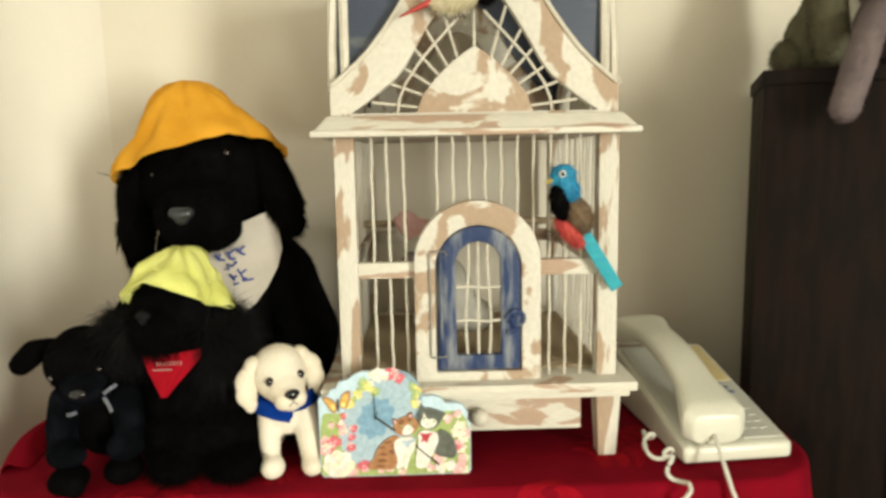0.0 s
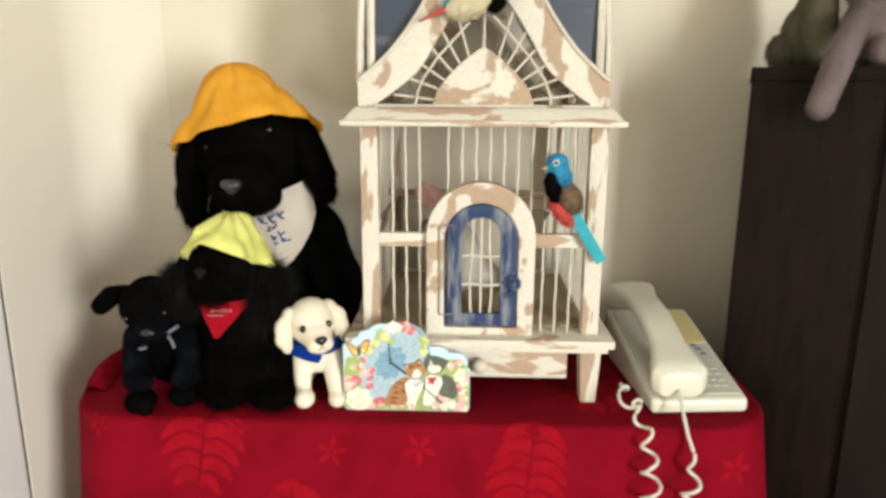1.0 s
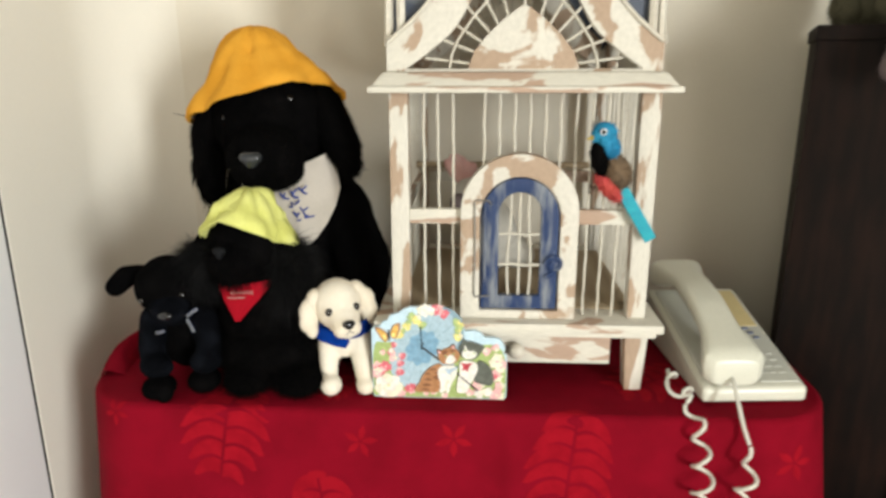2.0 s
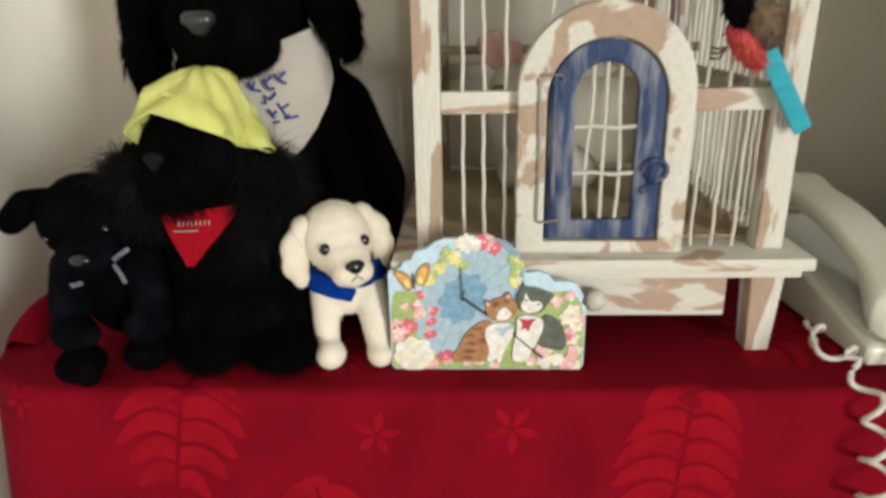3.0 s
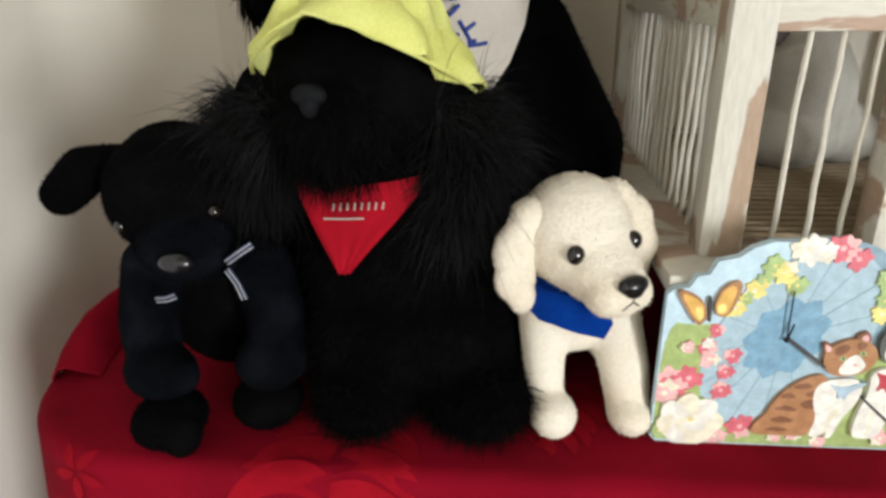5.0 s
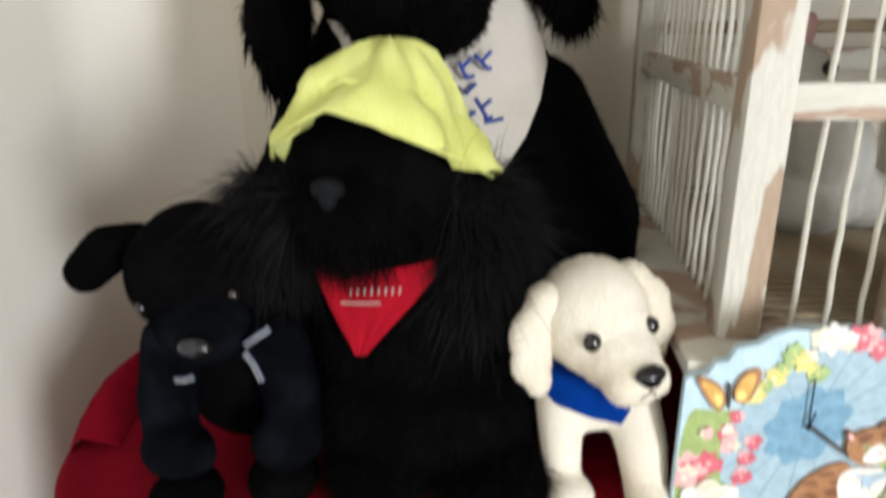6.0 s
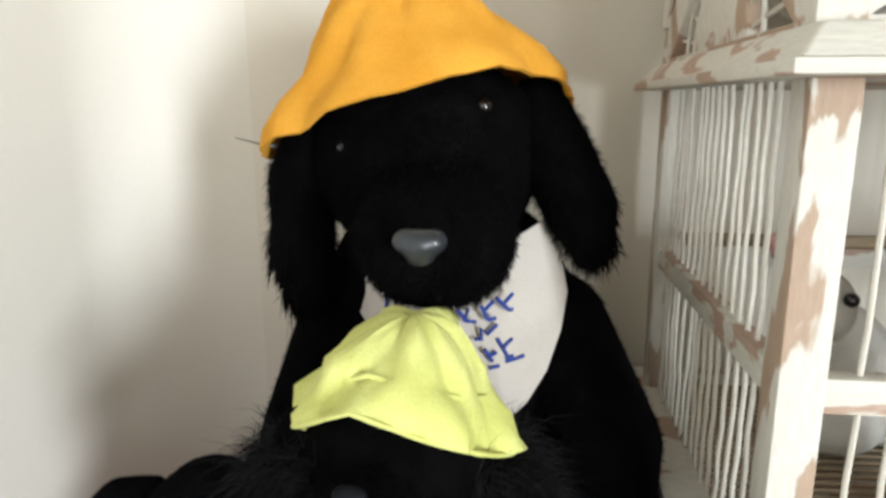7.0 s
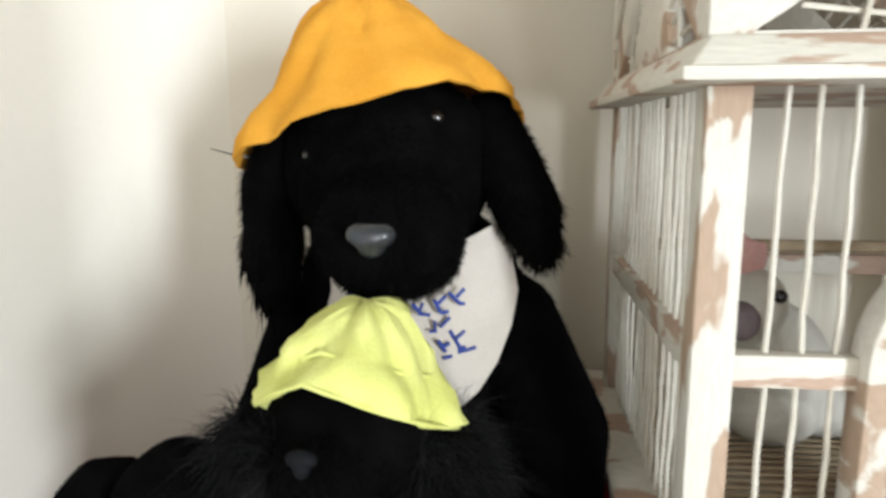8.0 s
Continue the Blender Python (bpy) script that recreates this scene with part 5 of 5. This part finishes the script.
for u, v, r, k in ((0.05, 0.31, 0.055, "pinkred"), (0.10, 0.34, 0.04, "pinkred"), (0.03, 0.26, 0.045, "blush"), (0.145, 0.50, 0.028, "pinkred"), (0.165, 0.58, 0.022, "pinkred"), (0.155, 0.44, 0.03, "blush"), (0.145, 0.515, 0.018, "fur_white"),
                   (0.225, 0.46, 0.026, "pinkred"), (0.21, 0.38, 0.026, "pinkred"), (0.205, 0.285, 0.03, "pinkred"), (0.285, 0.10, 0.04, "pinkred"), (0.21, 0.045, 0.033, "blush"), (0.40, 0.05, 0.02, "blush"), (0.46, 0.07, 0.024, "blush"), (0.54, 0.03, 0.024, "blush"),
                   (0.485, 0.965, 0.04, "pinkred"), (0.535, 0.92, 0.034, "pinkred"), (0.39, 0.955, 0.045, "fur_white"), (0.44, 0.945, 0.03, "fur_white"), (0.255, 0.77, 0.03, "yellowish"), (0.205, 0.69, 0.03, "yellowish"), (0.33, 0.86, 0.036, "yellowish"), (0.28, 0.82, 0.022, "green"), (0.235, 0.735, 0.02, "green"), (0.375, 0.80, 0.03, "green"), (0.30, 0.885, 0.03, "green"), (0.64, 0.68, 0.03, "yellowish"), (0.65, 0.79, 0.03, "green"), (0.635, 0.74, 0.022, "green"), (0.625, 0.84, 0.025, "green"),
                   (0.92, 0.27, 0.05, "blush"), (0.90, 0.25, 0.03, "pinkred"), (0.93, 0.42, 0.055, "rose"), (0.955, 0.36, 0.04, "rose"), (0.85, 0.53, 0.03, "blush"), (0.915, 0.57, 0.026, "blush"), (0.79, 0.15, 0.04, "blush"), (0.73, 0.07, 0.028, "blush"), (0.95, 0.15, 0.033, "blush"), (0.93, 0.05, 0.05, "blush"), (0.80, 0.06, 0.035, "fur_white"), (0.86, 0.085, 0.035, "fur_white"), (0.08, 0.50, 0.02, "blush"), (0.025, 0.07, 0.03, "green"), (0.14, 0.20, 0.03, "green")):
    for q in range(3):
        du, dv = r * 0.45 * math.cos(2.1 * q + u * 40), r * 0.6 * math.sin(2.1 * q + u * 40)
        paint("petals", ring_pts(u + du, v + dv, r * 0.72, r * 0.95, 30, arng.uniform(0, 70), 0.2), k if q else PALE[k], step=0.00004)
    paint("flower_heart", ring_pts(u, v, r * 0.22, r * 0.3, 14, 0, 0.2), PALE[k], step=0.00003)
for i in range(7):
    th = 0.9 * i
    paint("rose_petal", ring_pts(0.118 + 0.052 * math.cos(th), 0.125 + 0.066 * math.sin(th), 0.056, 0.066, 18, 40 * i, 0.08, 3), ("rose", "fur_white")[i % 2], step=0.00006)
for i in range(5):
    th = 1.3 * i + 0.4
    paint("rose_petal", ring_pts(0.118 + 0.024 * math.cos(th), 0.135 + 0.030 * math.sin(th), 0.036, 0.042, 16, 50 * i, 0.08, 3), ("fur_white", "rose")[i % 2], step=0.00006)
paint("rose_heart", ring_pts(0.118, 0.140, 0.020, 0.024, 14, 10, 0.1), "rose", step=0.00005)
paint("rose_heart", ring_pts(0.121, 0.137, 0.009, 0.011, 12, 0, 0.1), "yellowish", step=0.00005)
paint("butterfly_wing", [(0.020, 0.775), (0.070, 0.760), (0.115, 0.715), (0.125, 0.64), (0.100, 0.60), (0.060, 0.68)], "ginger", "orange butterfly wing")
paint("wing_patch", [(0.035, 0.760), (0.075, 0.745), (0.110, 0.705), (0.115, 0.645), (0.100, 0.62), (0.070, 0.68)], "amber", step=0.00005)
paint("wing_patch", [(0.080, 0.70), (0.108, 0.69), (0.114, 0.645), (0.100, 0.625)], "yellowish", step=0.00005)
paint("butterfly_wing", [(0.140, 0.72), (0.165, 0.80), (0.217, 0.825), (0.210, 0.74), (0.187, 0.65), (0.148, 0.655)], "ginger", "orange butterfly wing")
paint("wing_patch", [(0.145, 0.72), (0.168, 0.79), (0.200, 0.80), (0.198, 0.73), (0.180, 0.66), (0.150, 0.665)], "amber", step=0.00005)
paint("wing_patch", [(0.148, 0.70), (0.170, 0.72), (0.182, 0.68), (0.155, 0.665)], "yellowish", step=0.00005)
paint("butterfly_body", [(0.122, 0.74), (0.130, 0.745), (0.138, 0.63), (0.130, 0.62)], "stick", step=0.00005)
# two seated cats as plain shapes
paint("cat_shape", [(0.311, 0.071), (0.323, 0.129), (0.352, 0.169), (0.367, 0.229), (0.393, 0.293), (0.435, 0.350), (0.492, 0.393), (0.528, 0.371), (0.533, 0.229), (0.518, 0.129), (0.497, 0.069), (0.414, 0.071)], "ginger", "ginger cat shape")
paint("stripe", [(0.383, 0.271), (0.414, 0.300), (0.445, 0.271), (0.414, 0.264)], "ginger_dark", step=5e-05)
paint("stripe", [(0.367, 0.207), (0.414, 0.236), (0.461, 0.200), (0.414, 0.200)], "ginger_dark", step=5e-05)
paint("stripe", [(0.414, 0.321), (0.455, 0.350), (0.492, 0.329), (0.455, 0.311)], "ginger_dark", step=5e-05)
paint("stripe", [(0.362, 0.150), (0.404, 0.179), (0.455, 0.150), (0.409, 0.136)], "ginger_dark", step=5e-05)
paint("stripe", [(0.445, 0.243), (0.492, 0.271), (0.518, 0.229), (0.481, 0.207)], "ginger_dark", step=5e-05)
paint("stripe", [(0.352, 0.100), (0.393, 0.121), (0.445, 0.100), (0.393, 0.089)], "ginger_dark", step=5e-05)
paint("stripe", [(0.461, 0.293), (0.497, 0.314), (0.507, 0.286), (0.476, 0.271)], "ginger_dark", step=5e-05)
paint("cat_chest", [(0.489, 0.326), (0.518, 0.364), (0.611, 0.379), (0.638, 0.326), (0.623, 0.243), (0.588, 0.164), (0.575, 0.069), (0.549, 0.063), (0.559, 0.150), (0.540, 0.071), (0.495, 0.069), (0.516, 0.164), (0.492, 0.243)], "fur_white", "white cat chest")
paint("cat_leg", [(0.549, 0.200), (0.575, 0.229), (0.580, 0.200), (0.559, 0.157), (0.551, 0.086), (0.540, 0.083)], "rose", step=5e-05)
paint("cat_ear", [(0.481, 0.554), (0.518, 0.531), (0.523, 0.500), (0.495, 0.486)], "ginger_dark")
paint("cat_ear", [(0.569, 0.569), (0.609, 0.611), (0.625, 0.564), (0.611, 0.543)], "ginger_dark")
paint("cat_head", [(0.493, 0.500), (0.518, 0.536), (0.569, 0.569), (0.621, 0.560), (0.658, 0.500), (0.646, 0.429), (0.602, 0.391), (0.530, 0.383), (0.497, 0.436)], "ginger", "ginger cat head")
paint("cat_patch", [(0.518, 0.521), (0.559, 0.550), (0.569, 0.514), (0.543, 0.486), (0.523, 0.486)], "ginger_dark", step=5e-05)
paint("cat_patch", [(0.580, 0.557), (0.616, 0.550), (0.611, 0.521), (0.588, 0.514)], "ginger_dark", step=5e-05)
paint("cat_muzzle", [(0.543, 0.414), (0.559, 0.464), (0.588, 0.500), (0.611, 0.471), (0.627, 0.436), (0.600, 0.397), (0.559, 0.391)], "fur_white")
paint("cat_ear", [(0.489, 0.540), (0.509, 0.526), (0.511, 0.506), (0.497, 0.500)], "blush", step=5e-05)
paint("cat_ear", [(0.588, 0.571), (0.607, 0.594), (0.617, 0.563), (0.605, 0.557)], "blush", step=5e-05)
paint("cat_body", [(0.785, 0.440), (0.839, 0.414), (0.885, 0.350), (0.911, 0.236), (0.892, 0.154), (0.828, 0.169), (0.771, 0.191), (0.754, 0.229), (0.776, 0.329)], "fur_dark", "dark cat shape")
paint("cat_chest", [(0.647, 0.436), (0.776, 0.421), (0.789, 0.343), (0.758, 0.229), (0.730, 0.169), (0.716, 0.083), (0.675, 0.071), (0.627, 0.077), (0.638, 0.229), (0.654, 0.300)], "fur_white", "white cat chest")
paint("cat_leg", [(0.675, 0.229), (0.688, 0.221), (0.685, 0.093), (0.673, 0.089)], "rose", step=5e-05)
paint("cat_head", [(0.677, 0.680), (0.696, 0.636), (0.737, 0.640), (0.789, 0.611), (0.841, 0.586), (0.810, 0.536), (0.793, 0.483), (0.758, 0.440), (0.685, 0.449), (0.658, 0.486), (0.646, 0.569), (0.668, 0.614)], "fur_dark", "dark cat head")
paint("cat_muzzle", [(0.692, 0.614), (0.706, 0.550), (0.725, 0.531), (0.758, 0.543), (0.783, 0.507), (0.760, 0.460), (0.714, 0.446), (0.675, 0.471), (0.667, 0.514), (0.685, 0.546)], "fur_white")
for u, v in ((0.551, 0.474), (0.607, 0.500), (0.694, 0.546), (0.758, 0.514)):
    paint("cat_eye", ring_pts(u, v, 0.0100, 0.0110, 12), "green", step=0.00005)
    paint("cat_pupil", ring_pts(u, v, 0.0045, 0.0075, 10), "stick", step=0.00004)
for u, v in ((0.592, 0.443), (0.709, 0.483)):
    paint("cat_nose", ring_pts(u, v, 0.008, 0.007, 10), "blush", step=0.00005)
paint("bow", [(0.654, 0.420), (0.694, 0.394), (0.758, 0.411), (0.723, 0.374), (0.710, 0.297), (0.694, 0.343), (0.669, 0.311), (0.681, 0.369)], "crimson", "red neck bow")
paint("bow", [(0.522, 0.351), (0.569, 0.326), (0.638, 0.366), (0.642, 0.351), (0.588, 0.307), (0.584, 0.263), (0.571, 0.293), (0.563, 0.263), (0.561, 0.311)], "blueish", "pale blue neck bow")
paint("stem", [(0.375, 0.555), (0.383, 0.56), (0.505, 0.435), (0.50, 0.425)], "stick")
paint("stem", [(0.63, 0.285), (0.637, 0.29), (0.79, 0.105), (0.783, 0.095)], "stick")
bm = bm_new()
tube(bm, ((art(0.372, 0.55)[0], 0.7425, art(0.372, 0.55)[1]), (art(0.366, 0.78)[0], 0.7425, art(0.366, 0.78)[1])), 0.00055, 5)
part("pointer", bm, M["noseblack"], card, "thin black clock pointer")
bm = bm_new()
tube(bm, ((art(0.372, 0.55)[0], 0.7420, art(0.372, 0.55)[1]), (art(0.385, 0.63)[0], 0.7420, art(0.385, 0.63)[1])), 0.0006, 5)
blob(bm, (art(0.372, 0.55)[0], 0.743, art(0.372, 0.55)[1]), (0.0014, 0.0025, 0.0014), seg=10, rings=6)
part("pointer", bm, M["noseblack"], card, "thin black clock pointer")


# ---------------------------------------------------------------- telephone
phone = thing("telephone", (0.462, 0.748, TZ), "ivory corded desk telephone on the red cloth", "telephone")
phone.rotation_euler = (0, 0, radians(4.5))
PWD, PLN = 0.152, 0.262


def wedge(bm, x0, x1, y0, y1, f, b, z0=0.0, bevel=0.006):
    vs = box(bm, (x0, y0, z0), (x1, y1, 1.0))
    for v in vs:
        if v.co.z > 0.5:
            v.co.z = f + (b - f) * (v.co.y) / PLN
    bevelled(bm, bevel, 3)


bm = bm_new()
wedge(bm, -PWD / 2, PWD / 2, 0, PLN, 0.026, 0.088, 0.003, 0.008)
part("base", bm, M["phone"], phone, local=True)
bm = bm_new()
wedge(bm, 0.012, 0.070, 0.012, PLN - 0.010, 0.0275, 0.0895, 0.02, 0.0025)
panel = part("key_panel", bm, M["phone_grey"], phone, "pale grey key panel", local=True)
bm = bm_new()
wedge(bm, 0.016, 0.066, 0.145, PLN - 0.014, 0.0288, 0.0908, 0.03, 0.001)
part("directory_card", bm, M["phone_card"], panel, "aged yellow directory card", local=True)
for i in range(3):
    bm = bm_new()
    y = 0.112 + 0.012 * i
    z = 0.0275 + 0.062 * y / PLN
    box(bm, (0.047 - 0.004 * i, y, z), (0.056 - 0.004 * i, y + 0.006, z + 0.0025), 0.0008)
    part("key", bm, M["phone_key"], panel, "dark blue key", local=True)
for r in range(4):
    for c in range(3):
        bm = bm_new()
        y, x = 0.030 + 0.0145 * r, 0.019 + 0.014 * c
        z = 0.0275 + 0.062 * y / PLN
        box(bm, (x, y, z - 0.002), (x + 0.010, y + 0.008, z + 0.0012), 0.0008)
        part("key", bm, M["phone_grey"], panel, "pale grey key", local=True)
bm = bm_new()
box(bm, (0.046, 0.016, 0.028), (0.060, 0.022, 0.0305), 0.0008)
part("badge", bm, M["nosegrey"], panel, "small grey badge", local=True)
# cradle wells and receiver
bm = bm_new()
wedge(bm, -0.068, 0.006, 0.020, PLN - 0.012, 0.030, 0.092, 0.02, 0.005)
part("cradle", bm, M["phone_grey"], phone, local=True)
bm = bm_new()
prev = []
N = 26
for i in range(N + 1):
    k = i / N
    y = -0.006 + 0.272 * k
    end = 0.5 - 0.5 * math.cos(2 * math.pi * min(1, max(0, (abs(k - 0.5) * 2 - 0.42) / 0.58)) / 2)
    half = 0.0285 + 0.0165 * end
    cap = 1.0 if 0.03 < k < 0.97 else (0.90 if 0 < i < N else 0.72)
    mid = 0.038 + 0.066 * k + 0.024 * math.sin(math.pi * k)
    thick = (0.0125 + 0.0095 * end) * cap
    ring = []
    for j in range(20):
        th = 2 * math.pi * j / 20
        c, s = math.cos(th), math.sin(th)
        q = 0.55
        ring.append(bm.verts.new((-0.034 + half * cap * math.copysign(abs(c) ** q, c), y, mid + 0.020 + thick * math.copysign(abs(s) ** q, s) - 0.010 * end * (1 if s < 0 else 0.3))))
    if prev:
        for j in range(20):
            bm.faces.new((prev[j], prev[(j + 1) % 20], ring[(j + 1) % 20], ring[j]))
    else:
        bm.faces.new(ring[::-1])
    prev = ring
bm.faces.new(prev)
bmesh.ops.recalc_face_normals(bm, faces=bm.faces)
bevelled(bm, 0.003, 2)
part("receiver", bm, M["phone"], phone, "ivory curved receiver", local=True, smooth=50)


def coil(pts, turns, radius, grow=0.0):
    """A helix round a line of points."""
    pts = [Vector(p) for p in pts]
    seg = [(b - a).length for a, b in zip(pts, pts[1:])]
    total, out = sum(seg), []
    n = int(turns * 14)
    for i in range(n + 1):
        d = total * i / n
        for (a, b), L in zip(zip(pts, pts[1:]), seg):
            if d <= L or (a, b) == (pts[-2], pts[-1]):
                p = a + (b - a) * min(1.0, d / L)
                ax = (b - a).normalized()
                break
            d -= L
        u = ax.cross(Vector((0, 1, 0.2))).normalized()
        w = ax.cross(u)
        th = 2 * math.pi * turns * i / n
        r = radius * (1 + 0.25 * math.sin(i * 0.11)) * (1 + grow * i / n) * min(1.0, i / 16)
        out.append(p + r * (math.cos(th) * u + math.sin(th) * w))
    return out


bm = bm_new()
tube(bm, coil(((0.352, 0.800, 0.7765), (0.352, 0.755, 0.7765), (0.358, 0.718, 0.772), (0.366, 0.690, 0.750), (0.372, 0.676, 0.70), (0.376, 0.668, 0.62), (0.378, 0.664, 0.50), (0.380, 0.660, 0.32)), 14, 0.0115), 0.0029, 7)
part("coil", bm, M["cord"], phone, "coiled ivory cord")
bm = bm_new()
tube(bm, ((0.424, 0.738, 0.795), (0.423, 0.724, 0.788), (0.424, 0.708, 0.77), (0.427, 0.690, 0.745), (0.433, 0.680, 0.725)), 0.0029, 7)
part("lead", bm, M["cord"], phone, "coiled ivory cord")
bm = bm_new()
tube(bm, coil(((0.433, 0.676, 0.725), (0.430, 0.668, 0.68), (0.424, 0.660, 0.60), (0.420, 0.656, 0.48), (0.414, 0.652, 0.32)), 10, 0.0105), 0.0029, 7)
part("coil", bm, M["cord"], phone, "coiled ivory cord")


# ---------------------------------------------------------------- dark cabinet and what sits on it
cab = thing("cabinet", (0.558, 0.917, 0), "tall dark espresso wooden cabinet beside the table", "cabinet")
cab.rotation_euler = (0, 0, radians(-22))
CW, CD, CH = 0.75, 0.24, 1.276
bm = bm_new()
box(bm, (0, 0.0, 0), (CW, 0.018, CH - 0.022), 0.0015)
part("front_panel", bm, M["dark"], cab, local=True)
for x in (0.002, CW - 0.020):
    bm = bm_new()
    box(bm, (x, 0.0185, 0), (x + 0.018, CD, CH - 0.022), 0.0015)
    part("side_panel", bm, M["dark"], cab, local=True)
bm = bm_new()
box(bm, (-0.002, -0.003, CH - 0.0215), (CW + 0.002, CD, CH), 0.002)
part("top", bm, M["dark"], cab, local=True)
# raised panel added in place of the cabinet's next, lighter face
bm = bm_new()
box(bm, (0.197, -0.010, 0.02), (CW - 0.012, -0.0005, CH - 0.03), 0.0015)
part("door", bm, M["plum"], cab, "lighter plum-brown panel on the cabinet front", local=True)

bm = bm_new()
blob(bm, (0.715, 1.005, 1.345), (0.062, 0.055, 0.080))
blob(bm, (0.675, 1.02, 1.325), (0.032, 0.035, 0.055))
blob(bm, (0.72, 0.99, 1.435), (0.052, 0.048, 0.048))
limb(bm, ((0.685, 0.98, 1.40), (0.672, 0.955, 1.35), (0.678, 0.95, 1.305)), (0.028, 0.028, 0.026))
bmesh.ops.translate(bm, verts=bm.verts, vec=(0, 0, 0.004))
body = soft_skin(bm, 0.004, 5)
tail = balls(((0.648, 1.02, 1.306), (0.026, 0.026, 0.030)))
bel = balls(((0.718, 0.957, 1.339), (0.042, 0.022, 0.062)), ((0.735, 0.945, 1.299), (0.045, 0.035, 0.024)))
pieces = [(*body, 0), (*tail, 0), (*bel, 1), (*hair_piece(body, 6000, 0.006, 0.0005, 21, stand=0.6), 0), (*hair_piece(tail, 1200, 0.008, 0.0005, 22, stand=0.7), 0)]
plush("plush_animal", pieces, [M["olive"], M["offwhite"]], "grey-green plush toy with an off-white belly, sitting on the cabinet", "plush animal", (0.70, 0.98, 1.276), "plush animals on the cabinet")
bm = bm_new()
blob(bm, (0.750, 0.925, 1.330), (0.055, 0.05, 0.060))
blob(bm, (0.735, 0.915, 1.40), (0.048, 0.045, 0.042))
limb(bm, ((0.715, 0.905, 1.350), (0.685, 0.872, 1.330), (0.655, 0.845, 1.280), (0.632, 0.838, 1.212)), (0.020, 0.021, 0.022, 0.0205))
limb(bm, ((0.745, 0.90, 1.31), (0.735, 0.88, 1.296)), (0.026, 0.022))
bmesh.ops.translate(bm, verts=bm.verts, vec=(0, 0, 0.004))
body = soft_skin(bm, 0.0035, 5)
pieces = [(*body, 0), (*hair_piece(body, 6000, 0.004, 0.0004, 23, stand=0.7), 0)]
plush("plush_animal", pieces, [M["mauve"]], "mauve plush toy with one long arm hanging over the cabinet front", "plush animal", (0.745, 0.92, 1.276), "plush animals on the cabinet")
